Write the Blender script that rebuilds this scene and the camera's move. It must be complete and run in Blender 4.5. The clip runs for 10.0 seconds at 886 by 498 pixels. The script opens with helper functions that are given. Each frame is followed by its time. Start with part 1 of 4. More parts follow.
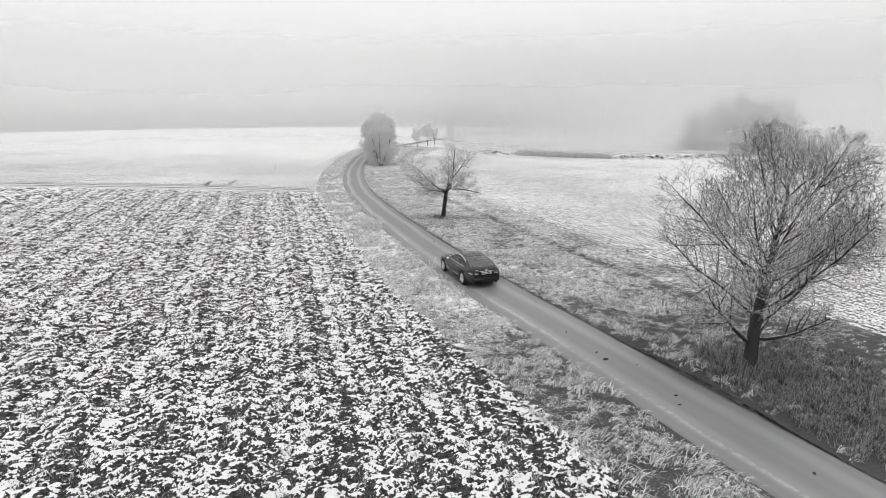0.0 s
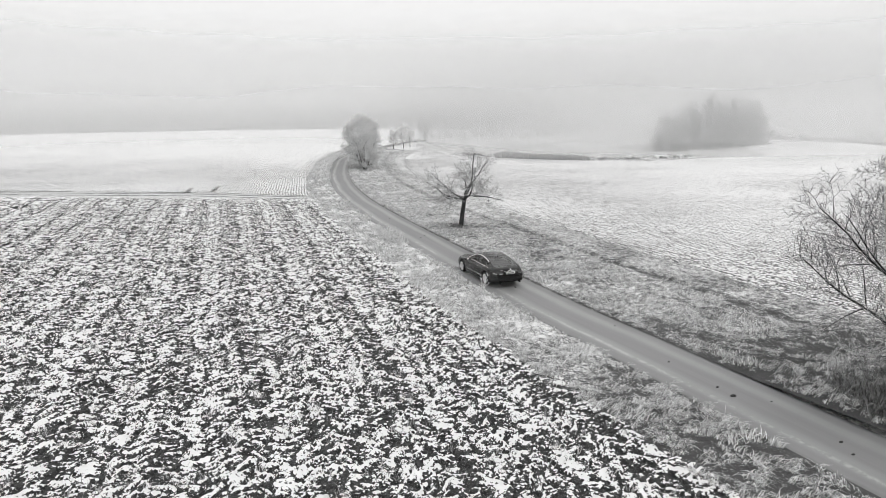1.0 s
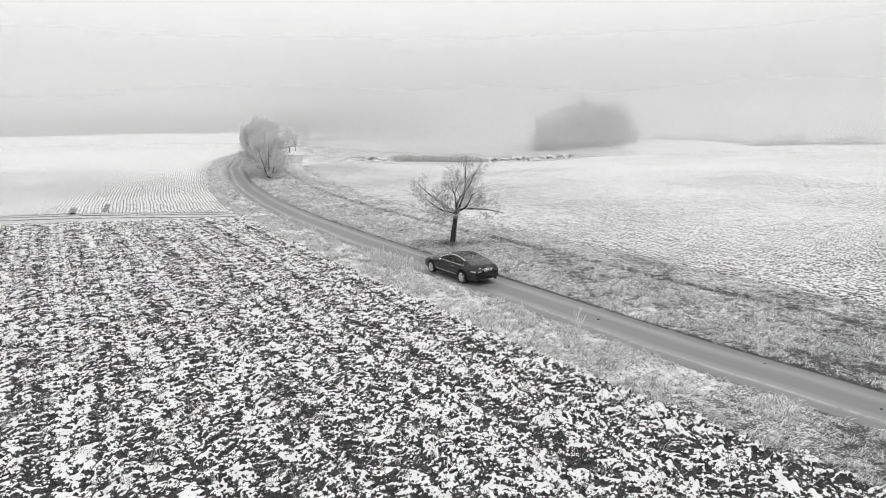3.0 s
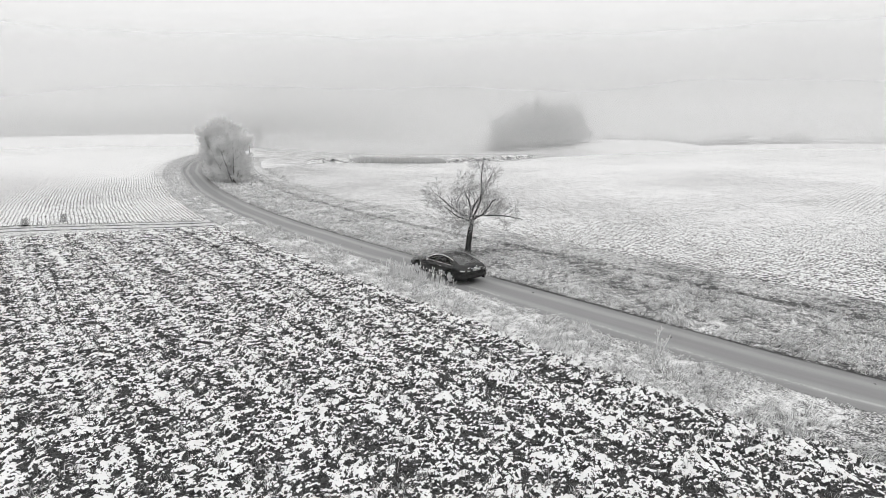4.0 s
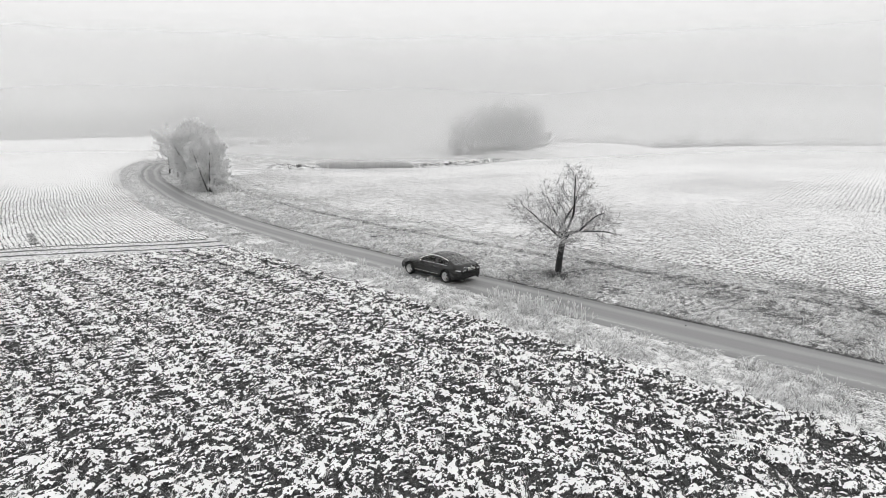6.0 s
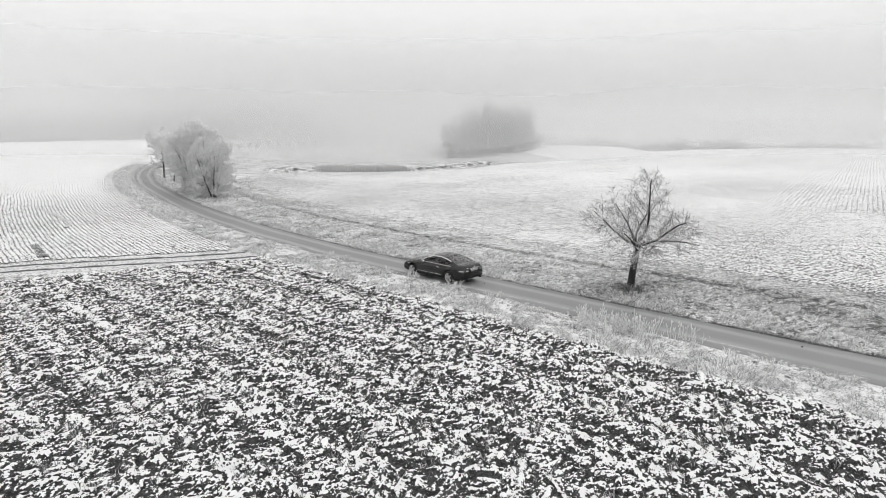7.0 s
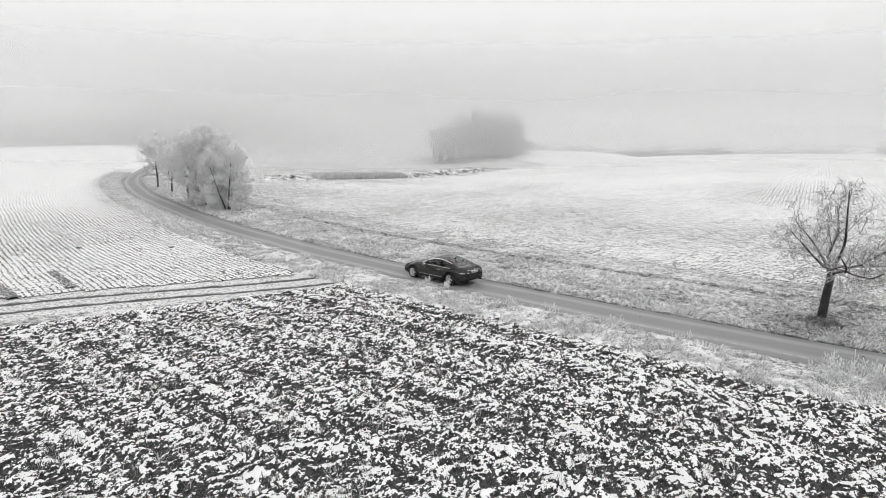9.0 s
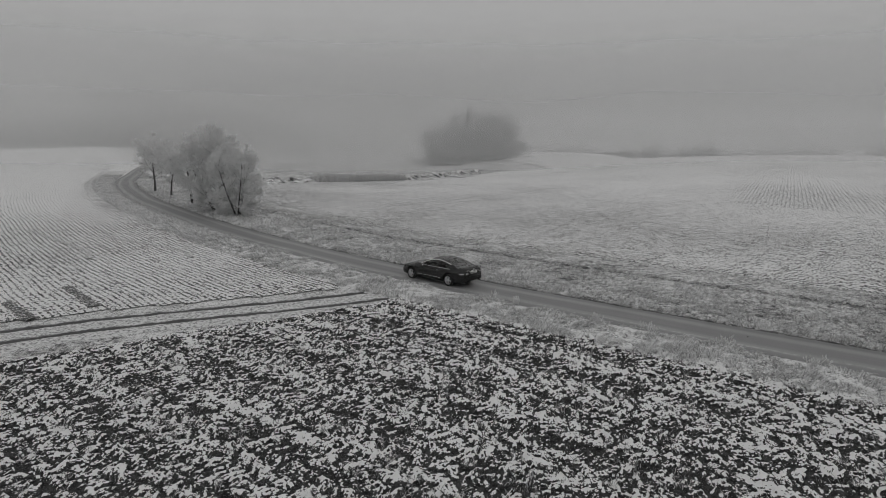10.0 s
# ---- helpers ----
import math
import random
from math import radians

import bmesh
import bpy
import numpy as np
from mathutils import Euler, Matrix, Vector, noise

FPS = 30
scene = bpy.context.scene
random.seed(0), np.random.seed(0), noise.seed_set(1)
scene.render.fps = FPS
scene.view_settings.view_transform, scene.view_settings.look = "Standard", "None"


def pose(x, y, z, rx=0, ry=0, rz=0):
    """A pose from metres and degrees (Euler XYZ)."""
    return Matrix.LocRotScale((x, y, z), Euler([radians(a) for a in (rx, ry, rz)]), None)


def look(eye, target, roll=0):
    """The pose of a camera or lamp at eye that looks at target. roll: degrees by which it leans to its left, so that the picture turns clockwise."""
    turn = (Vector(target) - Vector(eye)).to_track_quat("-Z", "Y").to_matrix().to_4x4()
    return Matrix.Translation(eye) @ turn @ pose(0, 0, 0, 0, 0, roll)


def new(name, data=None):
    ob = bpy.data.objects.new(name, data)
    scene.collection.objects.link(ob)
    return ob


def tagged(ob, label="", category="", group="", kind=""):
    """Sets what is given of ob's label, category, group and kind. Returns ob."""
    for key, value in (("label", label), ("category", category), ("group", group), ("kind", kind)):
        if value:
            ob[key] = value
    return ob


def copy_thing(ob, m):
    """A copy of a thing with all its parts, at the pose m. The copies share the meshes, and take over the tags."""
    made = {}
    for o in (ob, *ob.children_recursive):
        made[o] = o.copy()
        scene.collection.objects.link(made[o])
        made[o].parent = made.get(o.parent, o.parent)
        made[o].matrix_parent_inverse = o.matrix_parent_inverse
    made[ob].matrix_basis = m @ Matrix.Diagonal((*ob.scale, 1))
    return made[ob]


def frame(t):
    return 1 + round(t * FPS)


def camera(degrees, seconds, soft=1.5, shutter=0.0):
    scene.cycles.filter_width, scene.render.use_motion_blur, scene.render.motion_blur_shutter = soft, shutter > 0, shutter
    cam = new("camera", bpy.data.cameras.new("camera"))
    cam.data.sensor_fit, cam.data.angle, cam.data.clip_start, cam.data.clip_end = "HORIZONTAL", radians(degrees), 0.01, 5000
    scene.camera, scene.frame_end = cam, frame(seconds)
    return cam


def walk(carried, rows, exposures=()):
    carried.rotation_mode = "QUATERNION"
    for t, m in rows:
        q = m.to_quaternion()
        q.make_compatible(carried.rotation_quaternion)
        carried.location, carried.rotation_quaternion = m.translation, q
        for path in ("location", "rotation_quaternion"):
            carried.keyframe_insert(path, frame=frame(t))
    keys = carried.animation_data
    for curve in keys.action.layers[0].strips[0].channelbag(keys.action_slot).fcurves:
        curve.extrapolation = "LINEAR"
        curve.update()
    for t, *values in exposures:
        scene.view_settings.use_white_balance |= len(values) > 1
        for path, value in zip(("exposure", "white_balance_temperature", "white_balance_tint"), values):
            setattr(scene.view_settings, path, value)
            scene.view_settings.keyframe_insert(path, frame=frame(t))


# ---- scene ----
cam = camera(71.9, 10.0, soft=0.75)
METRES, EYE, TILT, LEAN, TURN = 53.2, 8.4, 0.0, 0.0, 0.0
ROWS = [
    (0.0, 0.0, 0.0, 0.0, -0.06, -13.13, 0.26),
    (0.5, -0.0384, 0.03, 0.0, -1.18, -12.98, 0.25),
    (1.0, -0.0826, 0.0643, 0.0001, -3.79, -12.99, 0.32),
    (1.5, -0.1236, 0.0979, -0.0001, -7.53, -13.07, 0.37),
    (2.0, -0.1632, 0.1323, -0.0001, -10.98, -13.04, 0.4),
    (2.5, -0.2002, 0.1684, 0.0003, -14.04, -12.94, 0.43),
    (4.0, -0.2974, 0.2848, 0.0006, -22.25, -12.92, 0.4),
    (4.5, -0.3242, 0.3253, 0.0006, -24.12, -12.87, 0.39),
    (5.0, -0.35, 0.3662, 0.0001, -25.79, -12.89, 0.37),
    (5.5, -0.375, 0.4076, -0.0009, -27.27, -12.78, 0.31),
    (7.0, -0.447, 0.5348, -0.0028, -30.43, -12.44, 0.21),
    (7.5, -0.4684, 0.5772, -0.0038, -31.45, -12.25, 0.17),
    (8.0, -0.488, 0.6206, -0.0047, -32.33, -12.11, 0.16),
    (8.5, -0.5063, 0.6664, -0.0057, -33.05, -11.99, 0.1),
    (9.0, -0.5241, 0.7134, -0.0067, -33.95, -11.94, 0.08),
    (9.5, -0.5411, 0.7607, -0.0077, -34.86, -11.91, 0.07),
    (10.0, -0.5575, 0.8078, -0.0091, -35.74, -11.81, 0.03),
]
FADE = [(t, 2.2 * math.log2(1 - 0.33 * max(0.0, t - 9.03) / 0.97)) for t in (0.0, 9.0, 9.1, 9.3, 9.5, 9.7, 9.85, 10.0)]
walk(cam, [(t, pose(0, 0, EYE, TILT, LEAN, TURN) @ pose(METRES * x, METRES * y, METRES * z, 90 + pitch, roll, yaw)) for t, x, y, z, yaw, pitch, roll in ROWS], FADE)

# ---------------------------------------------------------------- sky and sun: a white, foggy winter day
world = bpy.data.worlds.new("foggy_sky")
scene.world = world
world.use_nodes = True
wn, wl = world.node_tree.nodes, world.node_tree.links
sky = wn.new("ShaderNodeTexSky")
sky.sky_type, sky.sun_disc = "NISHITA", False
sky.sun_elevation, sky.sun_rotation = radians(32), radians(150)
sky_grey = wn.new("ShaderNodeRGBToBW")
sky_low = wn.new("ShaderNodeMath")
sky_low.operation = "MULTIPLY"
sky_low.inputs[1].default_value = 0.006
sky_add = wn.new("ShaderNodeMath")
sky_add.operation = "ADD"
sky_add.inputs[1].default_value = 0.885
wl.new(sky.outputs[0], sky_grey.inputs[0])
wl.new(sky_grey.outputs[0], sky_low.inputs[0])
wl.new(sky_low.outputs[0], sky_add.inputs[0])
wl.new(sky_add.outputs[0], wn["Background"].inputs["Color"])
wn["Background"].inputs["Strength"].default_value = 1.0

sun_data = bpy.data.lights.new("sun", "SUN")
sun_data.energy, sun_data.angle, sun_data.color = 0.6, radians(25), (1.0, 0.99, 0.98)
sun = new("sun", sun_data)
sun.matrix_world = look((0, 0, 60), (-18, 30, 0))


# ---------------------------------------------------------------- materials (the clip is black and white: neutral greys)
class Nodes:
    """Short-hand for building a node material."""

    def __init__(self, name):
        self.mat = bpy.data.materials.new(name)
        self.mat.use_nodes = True
        self.tree = self.mat.node_tree
        self.bsdf = self.tree.nodes["Principled BSDF"]
        self.geo = self.tree.nodes.new("ShaderNodeNewGeometry")
        self.bsdf.inputs["Roughness"].default_value = 0.9
        self.bsdf.inputs["Specular IOR Level"].default_value = 0.25

    def link(self, a, b):
        self.tree.links.new(a, b)

    def place(self, stretch=(1, 1, 1), uv=False):
        m = self.tree.nodes.new("ShaderNodeMapping")
        m.inputs["Scale"].default_value = stretch
        if uv:
            self.link(self.tree.nodes.new("ShaderNodeUVMap").outputs[0], m.inputs[0])
        else:
            self.link(self.geo.outputs["Position"], m.inputs[0])
        return m.outputs[0]

    def noise(self, scale, detail=4, rough=0.55, vector=None, distort=0.0):
        n = self.tree.nodes.new("ShaderNodeTexNoise")
        n.inputs["Scale"].default_value, n.inputs["Detail"].default_value = scale, detail
        n.inputs["Roughness"].default_value, n.inputs["Distortion"].default_value = rough, distort
        self.link(vector if vector is not None else self.geo.outputs["Position"], n.inputs["Vector"])
        return n.outputs[0]

    def flakes(self, scale):
        """A random value for each irregular crumb."""
        warp = self.tree.nodes.new("ShaderNodeVectorMath")
        warp.operation = "MULTIPLY_ADD"
        n = self.tree.nodes.new("ShaderNodeTexNoise")
        n.inputs["Scale"].default_value, n.inputs["Detail"].default_value = 9, 2
        self.link(self.geo.outputs["Position"], n.inputs["Vector"])
        self.link(n.outputs[1], warp.inputs[0])
        warp.inputs[1].default_value = (0.12, 0.12, 0.12)
        self.link(self.geo.outputs["Position"], warp.inputs[2])
        v = self.tree.nodes.new("ShaderNodeTexVoronoi")
        v.inputs["Scale"].default_value = scale
        self.link(warp.outputs[0], v.inputs["Vector"])
        return self.axis(v.outputs["Color"], 0)

    def maths(self, op, a, b=0.0, c=0.0):
        n = self.tree.nodes.new("ShaderNodeMath")
        n.operation = op
        for i, v in enumerate((a, b, c)):
            if isinstance(v, (int, float)):
                n.inputs[i].default_value = v
            else:
                self.link(v, n.inputs[i])
        return n.outputs[0]

    def step(self, v, lo, hi, a=0.0, b=1.0):
        n = self.tree.nodes.new("ShaderNodeMapRange")
        n.interpolation_type = "SMOOTHSTEP"
        self.link(v, n.inputs[0])
        for i, x in enumerate((lo, hi, a, b)):
            n.inputs[i + 1].default_value = x
        return n.outputs[0]

    def mix(self, f, a, b):
        n = self.tree.nodes.new("ShaderNodeMix")
        n.data_type = "FLOAT"
        for i, v in ((0, f), (2, a), (3, b)):
            if isinstance(v, (int, float)):
                n.inputs[i].default_value = v
            else:
                self.link(v, n.inputs[i])
        return n.outputs[0]

    def colour(self, v):
        if isinstance(v, (int, float)):
            self.bsdf.inputs["Base Color"].default_value = (v, v, v, 1)
        else:
            self.link(v, self.bsdf.inputs["Base Color"])
        return self

    def bump(self, v, strength, distance):
        n = self.tree.nodes.new("ShaderNodeBump")
        n.inputs["Strength"].default_value, n.inputs["Distance"].default_value = strength, distance
        self.link(v, n.inputs["Height"])
        self.link(n.outputs[0], self.bsdf.inputs["Normal"])
        return self

    def up(self):
        n = self.tree.nodes.new("ShaderNodeSeparateXYZ")
        self.link(self.geo.outputs["Normal"], n.inputs[0])
        return n.outputs[2]

    def axis(self, v, i):
        n = self.tree.nodes.new("ShaderNodeSeparateXYZ")
        self.link(v, n.inputs[0])
        return n.outputs[i]

    def value(self, name):
        n = self.tree.nodes.new("ShaderNodeAttribute")
        n.attribute_name = name
        return n.outputs["Fac"]


def plain(name, grey, rough=0.5, metal=0.0, spec=0.5, wear=0.15, scale=30):
    k = Nodes(name)
    k.colour(k.mix(k.noise(scale), grey * (1 - wear), min(1, grey * (1 + wear))))
    k.bsdf.inputs["Roughness"].default_value, k.bsdf.inputs["Metallic"].default_value = rough, metal
    k.bsdf.inputs["Specular IOR Level"].default_value = spec
    return k.mat


def ploughed_material():
    """Dark crumbling soil; thin snow lies on the tops of the clods and breaks into crumbs at its edges."""
    k = Nodes("ploughed_soil_with_snow")
    fine, flake = k.noise(13, 2, 0.5), k.flakes(17)
    f = k.maths("ADD", k.value("frost"), k.maths("MULTIPLY", k.maths("SUBTRACT", k.up(), 0.86), 0.8))
    for v, weight in ((fine, 0.85), (flake, 0.48)):
        f = k.maths("ADD", f, k.maths("MULTIPLY", k.maths("SUBTRACT", v, 0.5), weight))
    snow = k.step(f, -0.015, 0.03)
    soil = k.mix(k.step(k.noise(6, 4, 0.6), 0.35, 0.7), 0.016, 0.075)
    soil = k.mix(k.step(k.noise(45, 1), 0.62, 0.7), soil, 0.22)
    white = k.mix(k.noise(7, 3), 0.92, 1.0)
    k.colour(k.mix(snow, soil, white))
    k.bump(k.maths("ADD", k.maths("MULTIPLY", snow, 0.8), k.maths("MULTIPLY", fine, 0.6)), 0.5, 0.04)
    return k.mat


def meadow_material():
    k = Nodes("frosted_grass")
    a, b, c = k.noise(0.35, 4), k.noise(3.6, 3, 0.6), k.noise(16, 2, 0.6)
    f = k.maths("ADD", k.maths("MULTIPLY", b, 0.55), k.maths("MULTIPLY", c, 0.8))
    f = k.maths("ADD", f, k.maths("MULTIPLY", a, 0.35))
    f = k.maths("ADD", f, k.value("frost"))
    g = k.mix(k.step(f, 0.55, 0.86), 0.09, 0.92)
    k.colour(g).bump(f, 0.9, 0.08)
    return k.mat


def sown_material(name, spacing, bare, stretch, rows, streaks, lumps, size, crisp):
    """Snow-dusted seed bed: narrow bare drills across u, streaked along v, crumbs of soil showing through."""
    k = Nodes(name)
    uv = k.place((1, 1, 1), True)
    wob = k.maths("MULTIPLY", k.maths("SUBTRACT", k.noise(0.15, 2), 0.5), 0.5)
    u = k.maths("ADD", k.axis(uv, 0), wob)
    wave = k.maths("MULTIPLY_ADD", k.maths("SINE", k.maths("MULTIPLY", u, 2 * math.pi / spacing)), 0.5, 0.5)
    wave = k.step(wave, 0.0, 0.5)
    streak = k.noise(1.0, 3, 0.6, k.place(stretch, True))
    lump = k.noise(size, 2, 0.5)
    big = k.noise(0.045, 4)
    f = k.maths("ADD", k.maths("MULTIPLY", wave, rows), k.maths("MULTIPLY", streak, streaks))
    f = k.maths("ADD", f, k.maths("MULTIPLY", lump, lumps))
    f = k.maths("ADD", f, k.maths("ADD", k.maths("MULTIPLY_ADD", big, 0.25, 0.15), k.value("frost")))
    cover = k.step(f, bare, bare + crisp)
    soil = k.mix(k.noise(30, 2), 0.03, 0.12)
    k.colour(k.mix(cover, soil, k.mix(k.noise(0.3, 4), 0.8, 0.93)))
    k.bump(f, 0.6, 0.07)
    return k.mat


def soil_material(name, snow):
    k = Nodes(name)
    lump = k.noise(9, 5, 0.7)
    k.colour(k.mix(k.step(lump, 0.72 - snow, 0.82 - snow), k.mix(k.noise(20, 3), 0.05, 0.15), 0.8)).bump(lump, 0.8, 0.05)
    return k.mat


def road_material():
    k = Nodes("wet_asphalt")
    uv = k.place((1, 1, 1), True)
    d = k.axis(uv, 0)
    along = k.noise(1.0, 4, 0.6, k.place((3.0, 0.12, 1), True))
    fine = k.noise(120, 2)
    blot = k.noise(0.8, 4)
    wander = k.maths("ADD", d, k.maths("MULTIPLY", k.maths("SUBTRACT", k.noise(0.5, 3, 0.6, k.place((0.3, 0.25, 1), True)), 0.5), 0.5))
    left = k.step(k.maths("ABSOLUTE", k.maths("ADD", wander, 0.72)), 0.05, 0.42, 1, 0)
    right = k.step(k.maths("ABSOLUTE", k.maths("SUBTRACT", wander, 0.72)), 0.05, 0.42, 1, 0)
    track = k.maths("ADD", left, right)
    base = k.mix(along, 0.21, 0.31)
    # lighter grey along the wheel tracks: wet sheen put into the base colour
    base = k.mix(k.maths("MULTIPLY", track, 0.45), base, 0.36)
    rim = k.step(k.maths("ADD", k.maths("ABSOLUTE", d), k.maths("MULTIPLY", k.noise(3, 4), 0.3)), 1.42, 1.7)
    base = k.mix(k.maths("MULTIPLY", rim, 0.5), base, 0.09)
    # thin line of old snow beside the wheel track
    line = k.step(k.maths("ABSOLUTE", k.maths("ADD", wander, 0.82)), 0.0, 0.15, 1, 0)
    broken = k.step(k.maths("ADD", k.noise(5, 5, 0.7), k.maths("MULTIPLY", k.noise(0.22, 2), 0.6)), 0.72, 0.95)
    base = k.mix(k.maths("MULTIPLY", line, broken), base, 0.5)
    k.colour(k.mix(k.maths("MULTIPLY", fine, 0.25), base, 0.2))
    k.link(k.mix(track, 0.62, 0.4), k.bsdf.inputs["Roughness"])
    k.bsdf.inputs["Specular IOR Level"].default_value = 0.5
    k.bump(fine, 0.25, 0.01)
    return k.mat


def track_material():
    k = Nodes("farm_track_earth")
    uv = k.place((1, 1, 1), True)
    d = k.axis(uv, 0)
    w = k.maths("ADD", k.maths("ABSOLUTE", d), k.maths("MULTIPLY", k.maths("SUBTRACT", k.noise(1.2, 4), 0.5), 0.5))
    rut = k.step(k.maths("ABSOLUTE", k.maths("SUBTRACT", w, 0.85)), 0.12, 0.32, 1, 0)
    lump = k.noise(7, 5, 0.7)
    rest = k.mix(k.step(lump, 0.36, 0.56), 0.25, 0.8)
    k.colour(k.mix(rut, rest, k.mix(lump, 0.04, 0.16)))
    k.bump(lump, 0.7, 0.06)
    return k.mat


def bark_material(name, dark, light, frost):
    """Bark with rime on its upper sides."""
    k = Nodes(name)
    n = k.noise(9, 5, 0.7, k.place((1, 1, 0.25)))
    rime = k.maths("ADD", k.up(), k.maths("MULTIPLY", k.maths("SUBTRACT", k.noise(14, 3), 0.5), 1.4))
    rime = k.step(rime, 0.55 - frost, 1.0 - frost)
    k.colour(k.mix(rime, k.mix(n, dark, light), 0.8))
    k.bump(n, 0.8, 0.02)
    return k.mat


def blade_material(name, lo, hi):
    k = Nodes(name)
    r = k.geo.outputs["Random Per Island"]
    patch = k.noise(2.6, 4)
    f = k.maths("ADD", k.maths("MULTIPLY", r, 0.6), k.maths("MULTIPLY", patch, 0.6))
    k.colour(k.mix(k.step(f, 0.3, 0.85), lo, hi))
    return k.mat


def fog_material(name, base, thick, low, high, foot, fade, white):
    """A bank of fog: scatters light, lets most of the view through; thins out near the ground, thicker aloft."""
    k = Nodes(name)
    z = k.axis(k.geo.outputs["Position"], 2)
    wisp = k.noise(0.015, 2, 0.5, k.place((1, 1, 2.2)))
    z2 = k.maths("ADD", z, k.maths("MULTIPLY", k.maths("SUBTRACT", wisp, 0.5), 0.22 * (high - low)))
    a = k.maths("MULTIPLY", k.step(z, 0, 16, base, thick), k.step(z2, low, high, 1, 0))
    a = k.maths("MULTIPLY", a, k.step(z, foot, foot + fade))
    if thick > base:
        # the farthest bank is thickest over the hollow
        x = k.axis(k.geo.outputs["Position"], 0)
        a = k.mix(k.maths("MULTIPLY", k.step(x, -5, 105), k.step(x, 125, 190, 1, 0)), a, k.maths("MULTIPLY", 0.96, k.step(z2, low, high, 1, 0)))
    t = k.tree
    clear, d1, d2, half, out = (t.nodes.new(n) for n in ("ShaderNodeBsdfTransparent", "ShaderNodeBsdfDiffuse", "ShaderNodeBsdfTranslucent",
                                                        "ShaderNodeMixShader", "ShaderNodeMixShader"))
    d1.inputs[0].default_value = d2.inputs[0].default_value = (white, white, white, 1)
    k.link(d1.outputs[0], half.inputs[1])
    k.link(d2.outputs[0], half.inputs[2])
    k.link(a, out.inputs[0])
    k.link(clear.outputs[0], out.inputs[1])
    k.link(half.outputs[0], out.inputs[2])
    k.link(out.outputs[0], t.nodes["Material Output"].inputs[0])
    return k.mat


PLOUGHED, MEADOW, ROAD, TRACK = ploughed_material(), meadow_material(), road_material(), track_material()
SOWN_WEST = sown_material("snow_dusted_drilled_field", 0.31, 0.962, (3.6, 0.6, 1), 0.14, 0.4, 1.05, 8.0, 0.06)
SOWN_EAST = sown_material("snow_dusted_seed_bed", 0.42, 0.935, (2.6, 0.7, 1), 0.09, 0.42, 1.15, 8.5, 0.06)
BARK, BARK_FROST = bark_material("dark_bark", 0.03, 0.075, -0.05), bark_material("rimed_bark", 0.045, 0.12, 0.12)
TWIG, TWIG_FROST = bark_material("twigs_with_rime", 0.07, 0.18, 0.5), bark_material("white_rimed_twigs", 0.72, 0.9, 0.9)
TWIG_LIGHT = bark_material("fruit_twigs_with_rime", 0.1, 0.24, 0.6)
# Distant twigs: rimed, and paler because the fog's haze is put into their colour.
HAZED_TWIG = bark_material("hazed_rimed_twigs", 0.28, 0.42, 0.85)
WOODS = plain("dark_wooded_slope", 0.05, 0.9, 0, 0.1, 0.5, 0.08)
BLADES, BLADES_DARK, WEED = blade_material("frosted_blades", 0.34, 0.98), blade_material("withered_blades", 0.05, 0.42), blade_material("rimed_weed", 0.55, 0.92)
STUBBLE = blade_material("frosted_stubble", 0.12, 0.62)
REEDS = blade_material("withered_reeds", 0.5, 0.85)
SOIL = plain("dark_mud", 0.045, 0.85, 0, 0.2, 0.5, 40)
SOIL_CLODS, SOIL_FAINT = soil_material("bare_soil", 0.22), soil_material("thinly_covered_soil", 0.3)


# ---------------------------------------------------------------- lie of the land
ROAD_HALF = 1.52
ROAD_POINTS = [(44, -60), (27, -25), (16.6, -4), (12.5, 5), (9.1, 12.9), (6.9, 18.3), (4.6, 24), (1.95, 30.6), (-1.7, 41.4),
               (-4.65, 51), (-7.1, 59.6), (-9.4, 69), (-11.9, 82), (-14.0, 97), (-15.2, 111), (-15.9, 125), (-15.3, 140),
               (-13.4, 154), (-9.8, 168), (-5.6, 184), (1, 203), (12, 219), (28, 232), (50, 241), (85, 248), (130, 252)]


def smooth(a, b, v):
    u = np.clip((np.asarray(v, float) - a) / (b - a), 0, 1)
    return u * u * (3 - 2 * u)


def bell(x, y, cx, cy, sx, sy):
    return np.exp(-((x - cx) / sx) ** 2 / 2 - ((y - cy) / sy) ** 2 / 2)


def land(x, y):
    """Height of the bare land: a shallow dip by the bend, a hollow with the gully, a low rise beyond the far field."""
    x, y = np.asarray(x, float), np.asarray(y, float)
    h = -0.47 - 0.75 * bell(x, y, -4, 92, 30, 26) - 5.3 * bell(x, y, 64, 178, 48, 46) - 0.5 * bell(x, y, 150, 60, 60, 70)
    h = h + 0.9 * smooth(120, 215, y) * smooth(40, -10, x)
    r = np.hypot(x, y - 20)
    east = smooth(20, 100, x) * np.maximum(smooth(215, 170, y), smooth(85, 170, x))
    return h - 13 * smooth(0, 1, (r - 235 + 56 * east) / (185 - 95 * east))


def curve_through(points, step):
    p = np.array(points, float)
    p = np.vstack([2 * p[0] - p[1], p, 2 * p[-1] - p[-2]])
    out = []
    for i in range(1, len(p) - 2):
        u = np.linspace(0, 1, 40, endpoint=False)[:, None]
        a, b, c, d = p[i - 1], p[i], p[i + 1], p[i + 2]
        out.append(0.5 * (2 * b + (c - a) * u + (2 * a - 5 * b + 4 * c - d) * u ** 2 + (3 * b - a - 3 * c + d) * u ** 3))
    q = np.vstack(out)
    s = np.concatenate([[0], np.cumsum(np.hypot(*np.diff(q, axis=0).T))])
    t = np.arange(0, s[-1], step)
    return t, np.stack([np.interp(t, s, q[:, 0]), np.interp(t, s, q[:, 1])], 1)


